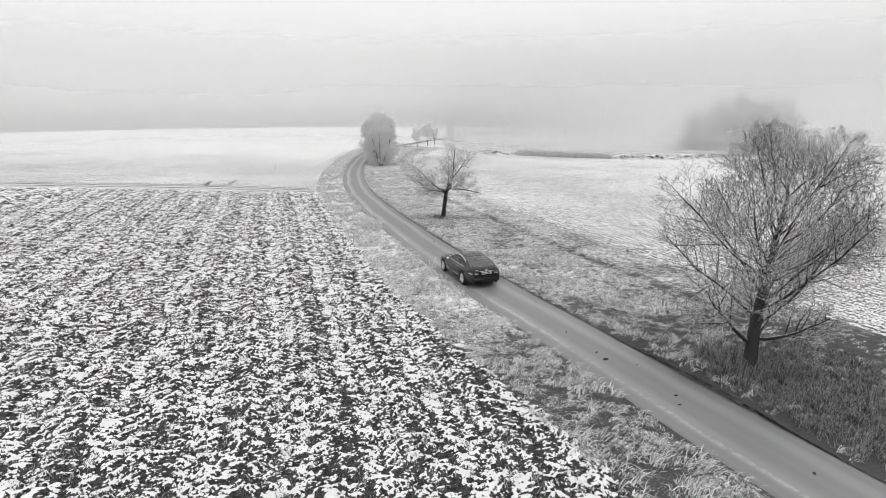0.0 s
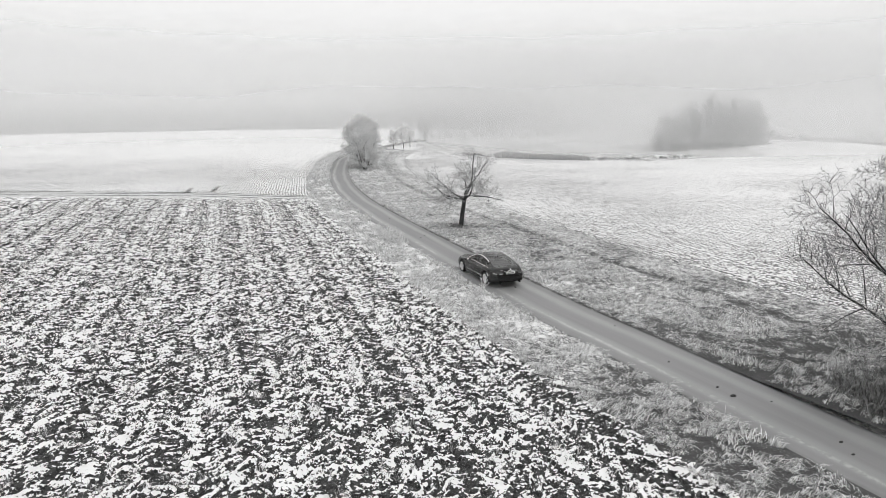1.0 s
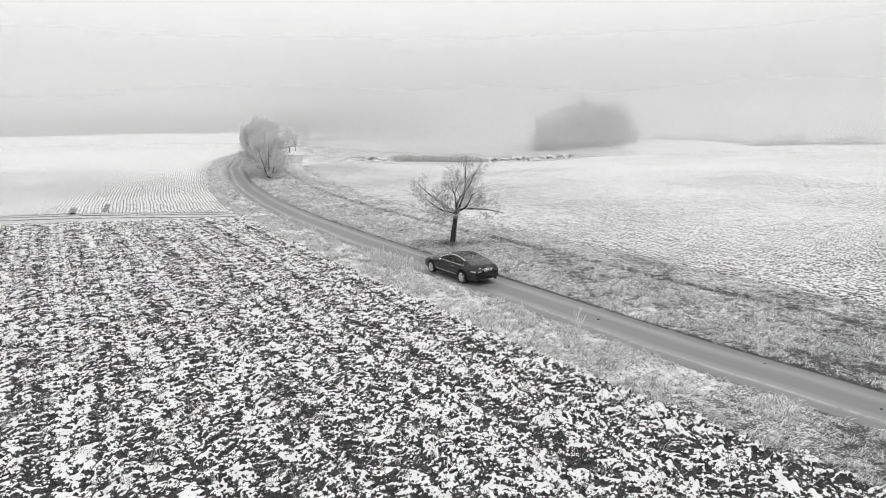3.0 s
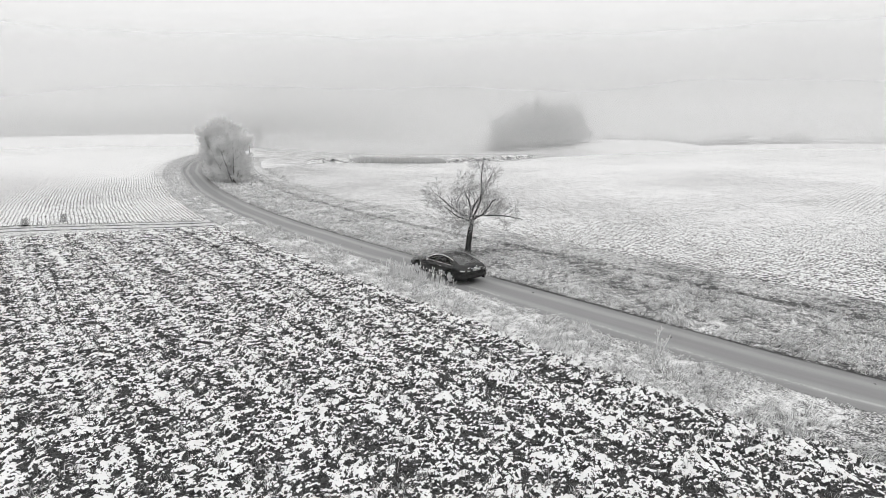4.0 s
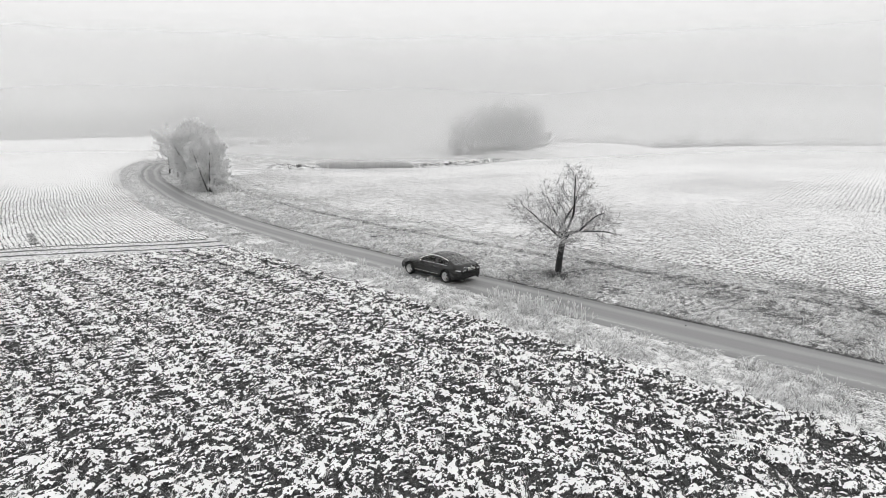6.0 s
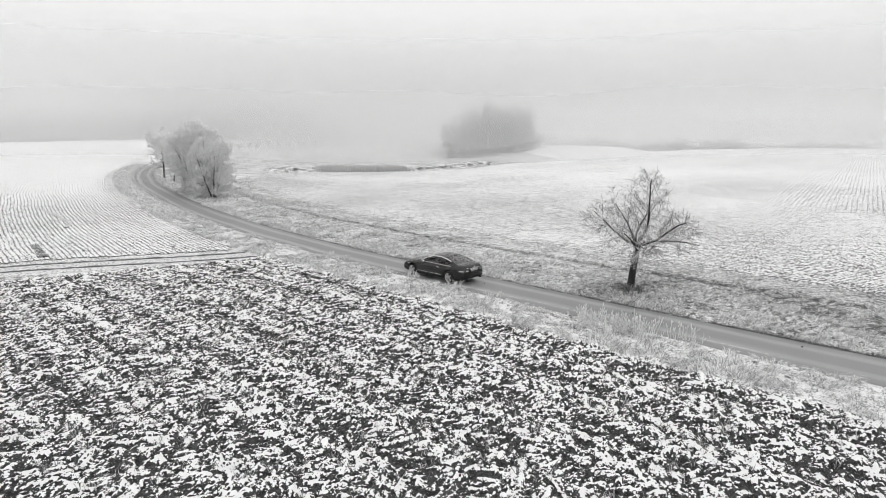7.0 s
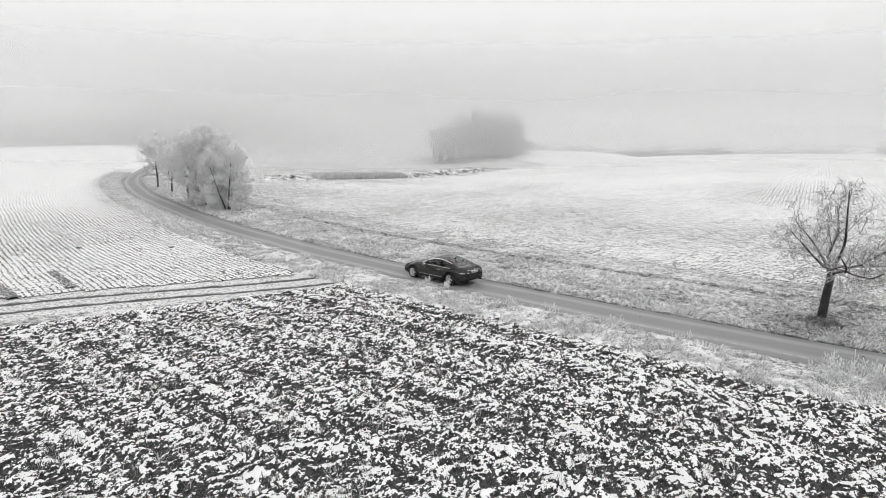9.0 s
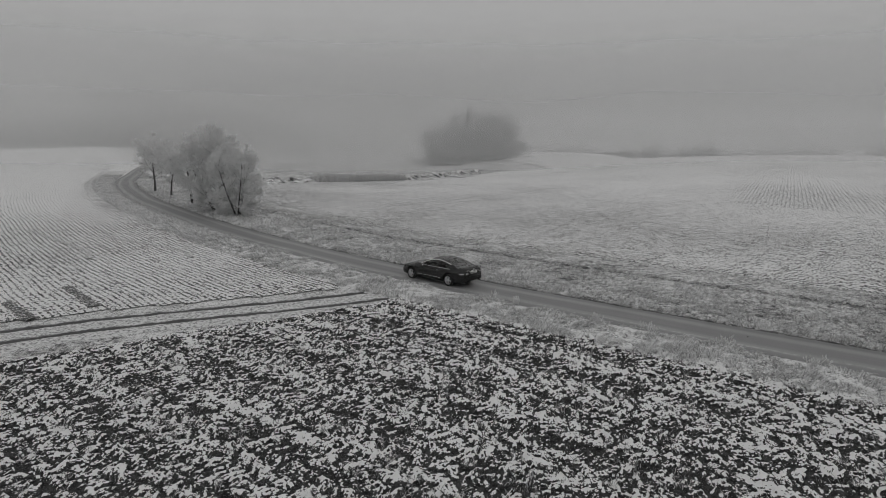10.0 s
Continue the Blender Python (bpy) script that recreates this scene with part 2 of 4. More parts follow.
ROAD_S, ROAD_XY = curve_through(ROAD_POINTS, 0.5)
ROAD_DIR = np.gradient(ROAD_XY, axis=0)
ROAD_DIR = ROAD_DIR / np.hypot(ROAD_DIR[:, 0], ROAD_DIR[:, 1])[:, None]


def road_frame(s, d=0.0):
    """Place and heading at s metres along the road, d metres to its right."""
    s = np.asarray(s, float)
    x, y = np.interp(s, ROAD_S, ROAD_XY[:, 0]), np.interp(s, ROAD_S, ROAD_XY[:, 1])
    dx, dy = np.interp(s, ROAD_S, ROAD_DIR[:, 0]), np.interp(s, ROAD_S, ROAD_DIR[:, 1])
    return x + d * dy, y - d * dx, dx, dy


def beside(x, y):
    """For each place, how far along the road and how far to its right it lies."""
    x, y = np.asarray(x, float).ravel(), np.asarray(y, float).ravel()
    s_out, d_out = np.empty(len(x)), np.empty(len(x))
    coarse, step = ROAD_XY[::4], 4
    for i in range(0, len(x), 20000):
        px, py = x[i:i + 20000], y[i:i + 20000]
        k = np.argmin((px[:, None] - coarse[None, :, 0]) ** 2 + (py[:, None] - coarse[None, :, 1]) ** 2, axis=1) * step
        c, v = ROAD_XY[k], ROAD_DIR[k]
        s_out[i:i + 20000] = ROAD_S[k] + (px - c[:, 0]) * v[:, 0] + (py - c[:, 1]) * v[:, 1]
        d_out[i:i + 20000] = (px - c[:, 0]) * v[:, 1] - (py - c[:, 1]) * v[:, 0]
    return s_out, d_out


# ---------------------------------------------------------------- mesh helpers
def perlin(x, y, seed=0):
    """Gradient noise on arrays, about -0.7 to 0.7."""
    xi, yi = np.floor(x).astype(np.int64), np.floor(y).astype(np.int64)
    xf, yf = x - xi, y - yi

    def corner(ix, iy, fx, fy):
        h = (ix * 374761393 + iy * 668265263 + seed * 974711) & 0x7FFFFFFF
        h = ((h ^ (h >> 13)) * 1274126177) & 0x7FFFFFFF
        a = (h ^ (h >> 16)) % 1024 * (2 * math.pi / 1024)
        return np.cos(a) * fx + np.sin(a) * fy

    u, v = xf ** 3 * (xf * (xf * 6 - 15) + 10), yf ** 3 * (yf * (yf * 6 - 15) + 10)
    a, b = corner(xi, yi, xf, yf), corner(xi + 1, yi, xf - 1, yf)
    c, d = corner(xi, yi + 1, xf, yf - 1), corner(xi + 1, yi + 1, xf - 1, yf - 1)
    return (a + (b - a) * u) + ((c + (d - c) * u) - (a + (b - a) * u)) * v


def fill(mesh, verts, faces, material, smooth_faces=True):
    """verts (n, 3) and faces (m, k) arrays into a mesh."""
    verts, faces = np.asarray(verts, np.float32), np.asarray(faces, np.int32)
    k = faces.shape[1]
    mesh.vertices.add(len(verts))
    mesh.vertices.foreach_set("co", verts.ravel())
    mesh.loops.add(faces.size)
    mesh.loops.foreach_set("vertex_index", faces.ravel())
    mesh.polygons.add(len(faces))
    mesh.polygons.foreach_set("loop_start", np.arange(0, faces.size, k, dtype=np.int32))
    mesh.polygons.foreach_set("use_smooth", np.full(len(faces), smooth_faces))
    mesh.materials.append(material)
    mesh.update(calc_edges=True)
    return mesh


def sheet(name, X, Y, Z, material, keep=None, uv=None, frost=None):
    """A grid of heights as one mesh object; keep: which corners belong to it."""
    n, m = X.shape
    idx = np.arange(n * m).reshape(n, m)
    faces = np.stack([idx[:-1, :-1], idx[1:, :-1], idx[1:, 1:], idx[:-1, 1:]], -1).reshape(-1, 4)
    if keep is not None:
        faces = faces[keep.ravel()[faces].all(1)]
    used, inverse = np.unique(faces, return_inverse=True)
    faces = inverse.reshape(-1, 4)
    verts = np.stack([X.ravel(), Y.ravel(), Z.ravel()], 1)[used]
    a, b, c = verts[faces[0][0]], verts[faces[0][1]], verts[faces[0][2]]
    if np.cross(b - a, c - a)[2] < 0:
        faces = faces[:, ::-1]
    mesh = fill(bpy.data.meshes.new(name), verts, faces, material)
    if uv is not None:
        layer = mesh.uv_layers.new(name="UVMap")
        flat = np.stack([uv[0].ravel(), uv[1].ravel()], 1)[used][faces.ravel()]
        layer.data.foreach_set("uv", flat.astype(np.float32).ravel())
    if frost is not None:
        mesh.attributes.new("frost", "FLOAT", "POINT").data.foreach_set("value", frost.ravel()[used].astype(np.float32))
    return new(name, mesh)


def blades(name, base, length, width, lean, material, spread=1.0, parent=None, seed=1, comb=None):
    """Grass: one tapered, bent blade per place."""
    r = np.random.default_rng(seed)
    n = len(base)
    a = r.uniform(0, 2 * math.pi, n)
    side = np.stack([np.cos(a), np.sin(a), np.zeros(n)], 1) * (width * r.uniform(0.6, 1.3, n))[:, None]
    b = r.uniform(0, 2 * math.pi, n) if comb is None else comb + r.normal(0, 0.75, n)
    out = np.stack([np.cos(b), np.sin(b), np.zeros(n)], 1) * (lean * r.uniform(0.2, 1.2, n))[:, None] * spread
    ln = (length * r.uniform(0.55, 1.3, n))[:, None]
    up = np.array([0, 0, 1.0])
    mid = base + ln * (0.55 * up + 0.35 * out)
    tip = base + ln * ((1 - 0.35 * lean[:, None]) * up + out)
    v = np.stack([base - side, base + side, mid + side * 0.8, mid - side * 0.8, tip], 1).reshape(-1, 3)
    i = np.arange(n)[:, None] * 5
    tris = np.concatenate([i + np.array([[0, 1, 2]]), i + np.array([[0, 2, 3]]), i + np.array([[3, 2, 4]])], 1).reshape(-1, 3)
    ob = new(name, fill(bpy.data.meshes.new(name), v, tris, material, False))
    ob.parent = parent
    return ob


def part(name, bm, material, parent, label="", smooth_faces=True):
    mesh = bpy.data.meshes.new(name)
    for f in bm.faces:
        f.smooth = smooth_faces
    bm.to_mesh(mesh)
    bm.free()
    mesh.materials.append(material)
    ob = new(name, mesh)
    ob.parent = parent
    return tagged(ob, label) if label else ob


# ---------------------------------------------------------------- the ground and the fields
def ploughed_edge(y):
    """Metres from the road's middle to the ploughed soil."""
    return 4.05 - 1.0 * smooth(36, 56, y) + 0.35 * perlin(y / 2.3, y * 0 + 3.5, 4) + 0.3 * perlin(y / 0.8, y * 0 + 8.5, 6)


def field_end(x):
    """The y at which the ploughing ends, beside the farm track."""
    return 68.9 + 0.075 * np.maximum(0, -14 - x) + 0.5 * perlin(x / 2.0, x * 0 + 1.5, 9)


def spaced(marks):
    """Coordinates with a spacing that changes from stretch to stretch: (from, to, step)."""
    out = [np.arange(a, b, s) for a, b, s in marks]
    return np.unique(np.round(np.concatenate(out + [[marks[-1][1]]]), 4))


def make_ground():
    xs = spaced([(-2400, -400, 200), (-400, -200, 18), (-200, 160, 2.0), (160, 420, 13), (420, 2420, 200)])
    ys = spaced([(-2400, -200, 200), (-200, -40, 10), (-40, 240, 2.0), (240, 500, 13), (500, 2500, 200)])
    X, Y = np.meshgrid(xs, ys, indexing="ij")
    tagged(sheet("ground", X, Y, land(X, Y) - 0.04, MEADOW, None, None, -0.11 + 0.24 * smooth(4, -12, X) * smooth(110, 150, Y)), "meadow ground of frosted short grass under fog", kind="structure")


def cells(p, q, seed):
    """Irregular cells, one in each unit square: depth inside the cell (0 at its rim), its random value, offset from its middle."""
    pi, qi = np.floor(p).astype(np.int64), np.floor(q).astype(np.int64)
    f1, f2 = np.full(p.shape, 9.0), np.full(p.shape, 9.0)
    own, ox, oy = np.zeros(p.shape), np.zeros(p.shape), np.zeros(p.shape)
    for di in (-1, 0, 1):
        for dj in (-1, 0, 1):
            ci, cj = pi + di, qi + dj
            h = (ci * 374761393 + cj * 668265263 + seed * 974711) & 0x7FFFFFFF
            h = ((h ^ (h >> 13)) * 1274126177) & 0x7FFFFFFF
            h = h ^ (h >> 16)
            dx = p - ci - 0.1 - 0.8 * (h & 1023) / 1023.0
            dy = q - cj - 0.1 - 0.8 * ((h >> 10) & 1023) / 1023.0
            d = np.hypot(dx, dy)
            near = d < f1
            f2 = np.where(near, f1, np.minimum(f2, d))
            own = np.where(near, ((h >> 20) & 1023) / 1023.0, own)
            ox, oy, f1 = np.where(near, dx, ox), np.where(near, dy, oy), np.where(near, d, f1)
    return f2 - f1, own, ox, oy


def clods(X, Y, rough=1.0):
    """Turned soil: slabs and crumbs in furrow bands that run up the field. Gives height and snow cover."""
    u, v = 0.963 * X + 0.27 * Y, -0.27 * X + 0.963 * Y
    u = u + 0.35 * perlin(v / 7, u / 9, 31)
    c0, c3 = perlin(u / 0.8, v / 0.9, 11), perlin(u / 0.3, v / 0.3, 12)
    # slabs laid over slantwise, to one side and the other by turns
    slant = v + 0.75 * 2.35 * np.abs(np.mod(u / 2.35 + 0.25 * c0, 1) - 0.5)
    rim, own, ox, oy = cells(u / 0.58 + 0.3 * c0 + 0.25 * c3, slant / 0.19 + 0.3 * c0 + 0.25 * c3, 5)
    slab = smooth(0.03, 0.42, rim) * (0.35 + 0.65 * own)
    rim2, own2, _, _ = cells(u / 0.19 + 0.3 * c3, v / 0.15 + 0.3 * c0, 6)
    crumb = smooth(0.02, 0.5, rim2) * (0.2 + 0.8 * own2)
    band = np.cos(2 * math.pi * u / 2.35 + 1.2 * perlin(u / 5, v / 8, 15))
    gap = smooth(0.80, 0.97, np.cos(2 * math.pi * u / 2.35 + 2.2 + 0.6 * c0))
    m = 0.97 * (slab - 0.36) + 0.70 * (crumb - 0.3) + 0.22 * c0 + 0.05 * band - 0.1 * gap
    m = m - 0.158 - 0.035 * smooth(26, 60, Y)
    h = 0.03 + rough * (0.135 * slab * (1 - 0.5 * oy) + 0.05 * crumb + 0.07 * c0 + 0.03 * band - 0.04 * gap)
    return np.maximum(h, 0.0), m


def make_ploughed_field():
    blocks = [("ploughed_field_near", -40, 8, 7, 76, 0.064), ("ploughed_field_far", -125, -39.9, 7, 82, 0.2), ("ploughed_field_behind", -125, 20, -60, 7.1, 0.3)]
    for name, x0, x1, y0, y1, step in blocks:
        X, Y = np.meshgrid(np.arange(x0, x1, step), np.arange(y0, y1, step), indexing="ij")
        s, d = (a.reshape(X.shape) for a in beside(X, Y))
        keep = (d < -ploughed_edge(Y)) & (Y < field_end(X))
        h, frost = clods(X, Y)
        rim = np.minimum(-ploughed_edge(Y) - d, field_end(X) - Y)
        h = 0.006 + h * smooth(0.0, 0.6, rim)
        tagged(sheet(name, X, Y, land(X, Y) + h, PLOUGHED, keep, None, frost), "ploughed field of dark clods capped with thin snow", kind="structure")


def make_sown_fields():
    """Two drilled fields under a dusting of snow."""
    jobs = []
    for name, x0, x1, y0, y1, step in (("sown_field_west", -75, -8, 66, 175, 0.4), ("sown_field_west_far", -190, -8, 66, 262, 2.0)):
        X, Y = np.meshgrid(np.arange(x0, x1, step), np.arange(y0, y1, step), indexing="ij")
        s, d = (a.reshape(X.shape) for a in beside(X, Y))
        near = (X > -71) & (Y < 170)
        keep = (d < -(3.2 + 1.8 * smooth(90, 125, Y) + 0.3 * perlin(s / 1.7, s * 0, 3))) & (Y > track_y(X) + 2.4)
        keep &= ~near if "far" in name else np.ones_like(keep)
        inner = 0 if "far" in name else smooth(0, 5, np.minimum(X + 75, 174.6 - Y))
        rim = np.minimum(Y - track_y(X) - 2.4, -d - 3.4)
        z = land(X, Y) + 0.006 + smooth(0, 1.5, rim) * (0.02 + 0.02 * ("far" in name) + inner * (0.03 + 0.05 * perlin(X / 0.9, Y / 0.9, 5)))
        tagged(sheet(name, X, Y, z, SOWN_WEST, keep, (d, s), -0.05 + 0.16 * smooth(90, 160, Y) - 0.10 * smooth(5.5, 2.5, -d - 1.8 * smooth(90, 125, Y))), "drilled winter field dusted with snow", kind="structure")
    for name, x0, x1, y0, y1, step in (("sown_field_east", -10, 70, 12, 120, 0.4), ("sown_field_east_far", -10, 260, -40, 230, 2.0)):
        X, Y = np.meshgrid(np.arange(x0, x1, step), np.arange(y0, y1, step), indexing="ij")
        s, d = (a.reshape(X.shape) for a in beside(X, Y))
        near = (X < 65) & (Y > 17) & (Y < 115)
        end = 139.5 + 0.38 * np.clip(X, 0, 76) - 12 * smooth(4, -8, X) + 2 * perlin(X / 14, X * 0, 2) + 80 * smooth(92, 118, X)
        keep = (d > 10.6 + 0.5 * perlin(s / 2.2, s * 0, 8)) & (Y < end)
        keep &= ~near if "far" in name else np.ones_like(keep)
        inner = 0 if "far" in name else smooth(0, 5, np.minimum(np.minimum(69.6 - X, 119.6 - Y), Y - 12))
        z = land(X, Y) + 0.006 + smooth(0, 1.5, d - 10.6) * (0.02 + 0.02 * ("far" in name) + inner * (0.04 + 0.035 * perlin(X / 0.8, Y / 0.8, 6)))
        hill = (X > 38) & (Y < 62 + 0.5 * X)
        tagged(sheet(name, X, Y, z, SOWN_EAST, keep, (np.where(hill, 0.42 * X - 0.906 * Y, d), np.where(hill, 0.906 * X + 0.42 * Y, s)), -0.105 + 0.11 * smooth(12, 85, d) - 0.02 * hill - 0.06 * smooth(14, 10, d)), "snow-dusted seed bed falling to a hollow", kind="structure")


def track_y(x):
    """Middle line of the farm track that leaves the road."""
    return 69.9 + 3.4 * smooth(-12, -31, x) + 0.06 * np.maximum(0, -31 - np.asarray(x, float))


def make_track():
    xs, ds = np.arange(-125, -9.5, 0.3), np.arange(-1.9, 2.0, 0.2)
    X, D = np.meshgrid(xs, ds, indexing="ij")
    Y = track_y(X) + D
    rut = np.exp(-((np.abs(D) - 0.85) / 0.22) ** 2)
    Z = land(X, Y) - 0.04 + smooth(1.9, 1.4, np.abs(D)) * (0.11 - 0.06 * rut + 0.03 * perlin(X / 0.5, Y / 0.5, 7))
    s, d = (a.reshape(X.shape) for a in beside(X, Y))
    tagged(sheet("farm_track", X, Y, Z, TRACK, d < -1.4, (D, X)), "farm track with two muddy ruts", kind="structure")


def make_road():
    s, d = np.arange(20, 282, 0.5), np.linspace(-ROAD_HALF, ROAD_HALF, 13)
    S, D = np.meshgrid(s, d, indexing="ij")
    x, y, _, _ = road_frame(S, D)
    cx, cy, _, _ = road_frame(S, 0.0)
    edge = np.where(np.abs(D) > 1.5, -0.012, 0.0)
    Z = land(cx, cy) + 0.055 - 0.012 * D ** 2 + edge
    tagged(sheet("road", x + 0 * Z, y, Z, ROAD, None, (D, S)), "narrow damp asphalt lane with traces of snow", kind="structure")


def make_verges():
    """Tussocky banks on both sides of the lane."""
    for name, d0, d1, s0, s1, step in (("verge_west", -5.2, -1.42, 62, 172, 0.12), ("verge_east", 1.42, 12.0, 62, 172, 0.12),
                                       ("verge_west_bend", -5.6, -1.42, 171.8, 245, 0.3), ("verge_east_bend", 1.42, 12.0, 171.8, 236, 0.3)):
        S, D = np.meshgrid(np.arange(s0, s1, step), np.arange(d0, d1, step), indexing="ij")
        X, Y, _, _ = road_frame(S, D)
        off = np.abs(D) - 1.42
        lump = 0.5 * perlin(X / 0.5, Y / 0.5, 21) + 0.35 * perlin(X / 0.22, Y / 0.22, 22) + 0.5 * perlin(X / 1.6, Y / 1.6, 23)
        tall = 0.17 if d0 < 0 else 0.17 - 0.10 * smooth(6, 9, D)
        outer = smooth(0, 1.2, D - d0) if d0 < 0 else smooth(0, 1.5, d1 - D)
        Z = land(X, Y) - 0.02 + outer * (0.06 + smooth(0, 0.7, off) * (0.10 + tall * lump))
        if d0 > 0:
            Z = Z - 0.07 * np.exp(-((D - 8.0 + 0.3 * perlin(S / 6, S * 0, 2)) / 0.3) ** 2)
            Z = Z + 0.25 * bell(X, Y, 10.1, 18.7, 2.2, 2.2)
        bare = -0.30 * bell(X, Y, 11.6, 17.4, 2.6, 3.6) - 0.25 * smooth(30, 15, Y) - 0.3 * bell(X, Y, -0.2, 49.7, 0.8, 0.8) - 0.16 * np.exp(-((np.abs(D) - 1.45) / 0.12) ** 2)
        if d0 > 0:
            bare = bare - 0.12 * np.exp(-((D - 8.0 + 0.3 * perlin(S / 6, S * 0, 2)) / 0.35) ** 2)
        tagged(sheet(name, X, Y, Z, MEADOW, None, None, bare - (0.135 + 0.05 * smooth(62, 38, Y) if d0 > 0 else 0.09)), "verge of rough tussock grass white with frost", kind="structure")


def scatter(r, n, s0, s1, d0, d1, power=1.0):
    s, d = r.uniform(s0, s1, n), d0 + (d1 - d0) * r.uniform(0, 1, n) ** power
    x, y, _, _ = road_frame(s, d)
    return s, d, x, y


def tufts(name, r, places, per, long, wide, lean, material, label, spread=0.05, comb=None):
    """Clumps of blades that droop outward from their middle."""
    x, y, z, size = (np.repeat(a, per) for a in places)
    n = len(x)
    a, rad = r.uniform(0, 2 * math.pi, n), spread * r.uniform(0, 1, n) ** 0.5 * size
    base = np.stack([x + rad * np.cos(a), y + rad * np.sin(a), z], 1)
    tagged(blades(name, base, long * size, np.full(n, wide), np.full(n, lean), material, seed=len(name), comb=comb(base[:, 0], base[:, 1]) if comb else None), label, kind="stuff")


def verge_height(x, y, d):
    lump = 0.5 * perlin(x / 0.5, y / 0.5, 21) + 0.35 * perlin(x / 0.22, y / 0.22, 22) + 0.5 * perlin(x / 1.6, y / 1.6, 23)
    tall = np.where(d < 0, 0.17, 0.17 - 0.10 * smooth(6, 9, d))
    outer = np.where(d < 0, smooth(0, 1.2, d + 5.2), smooth(0, 1.5, 12.0 - d))
    return land(x, y) + outer * smooth(0, 0.7, np.abs(d) - 1.42) * (0.10 + tall * lump) + 0.25 * bell(x, y, 10.1, 18.7, 2.2, 2.2) * (d > 0)


def lie(x, y):
    """The way in which long grass lies, swirling from place to place."""
    return -0.9 + 5.0 * perlin(x / 2.1, y / 2.1, 61)


def make_grass():
    r = np.random.default_rng(5)
    for name, count, d0, d1, power in (("verge_grass_west", 11000, -1.6, -4.7, 1.0), ("verge_grass_east", 17000, 1.6, 11.5, 1.35)):
        s, d, x, y = scatter(r, count, 76, 168, d0, d1, power)
        thick = perlin(x / 0.8, y / 0.8, 41) + 0.7 * perlin(x / 2.6, y / 2.6, 42)
        shade = bell(x, y, 11.6, 17.4, 2.6, 3.6) * (d > 0) + 0.3 * smooth(28, 15, y)
        ok = (thick > -0.12) & (r.random(count) > 0.85 * shade)
        x, y, d, thick = x[ok], y[ok], d[ok], thick[ok]
        size = (0.7 + 1.1 * np.clip(thick + 0.1, 0, 1.0)) * (1 - 0.45 * smooth(5, 9, np.abs(d)))
        tufts(name, r, (x, y, verge_height(x, y, d), size), 10, 0.27, 0.013, 1.5, BLADES, "long frosted grass along the lane", 0.13, lie)
    # sheltered, unfrosted grass and brush under the large tree and by the fruit tree
    a, q = r.uniform(0, 2 * math.pi, 1900), r.uniform(0, 1, 1900) ** 0.6
    x, y = 11.6 + 3.6 * q * np.cos(a), 17.2 + 5.0 * q * np.sin(a)
    d = beside(x, y)[1]
    ok = d > 1.7
    x, y, d = x[ok], y[ok], d[ok]
    tufts("sheltered_grass", r, (x, y, verge_height(x, y, d), r.uniform(0.7, 1.5, len(x))), 12, 0.26, 0.009, 1.0, BLADES_DARK, "dark unfrosted grass under the large tree", 0.12)
    x, y = -0.5 + r.normal(0, 0.35, 60), 49.6 + r.normal(0, 0.35, 60)
    d = beside(x, y)[1]
    tufts("tree_foot_grass", r, (x, y, verge_height(x, y, d), r.uniform(0.8, 1.6, 60)), 14, 0.32, 0.009, 0.7, BLADES_DARK, "dark tall grass at the foot of the fruit tree", 0.1)
    x, y = 10.1 + r.normal(0, 0.6, 90), 18.6 + r.normal(0, 0.6, 90)
    d = beside(x, y)[1]
    tufts("brushwood", r, (x, y, verge_height(x, y, d), r.uniform(0.6, 1.5, 90)), 12, 0.6, 0.01, 0.8, BLADES_DARK, "thin dark shoots round the foot of the large tree", 0.15)
    x, y = r.uniform(-40, 6, 10500), r.uniform(6, 69, 10500)
    d = beside(x, y)[1]
    ok = (d < -ploughed_edge(y)) & (y < field_end(x)) & (perlin(x / 1.6, y / 1.6, 51) > -0.05)
    x, y = x[ok], y[ok]
    tufts("stubble_grass", r, (x, y, land(x, y) + clods(x, y)[0] - 0.03, r.uniform(0.6, 1.3, len(x))), 9, 0.26, 0.009, 0.9, STUBBLE, "withered grass between the clods", 0.12)
    # rough grass farther along the bend
    s, d, x, y = scatter(r, 4800, 165, 236, -1.5, -4.4)
    tufts("bend_grass", r, (x, y, land(x, y), r.uniform(0.7, 1.5, len(x))), 8, 0.3, 0.02, 1.2, BLADES, "frosted rough grass on the outside of the bend", 0.15)
    s, d, x, y = scatter(r, 4200, 165, 225, 1.5, 10)
    tufts("bend_grass_inside", r, (x, y, land(x, y), r.uniform(0.8, 1.6, len(x))), 8, 0.3, 0.02, 0.9, BLADES, "frosted rough grass on the inside of the bend", 0.15)


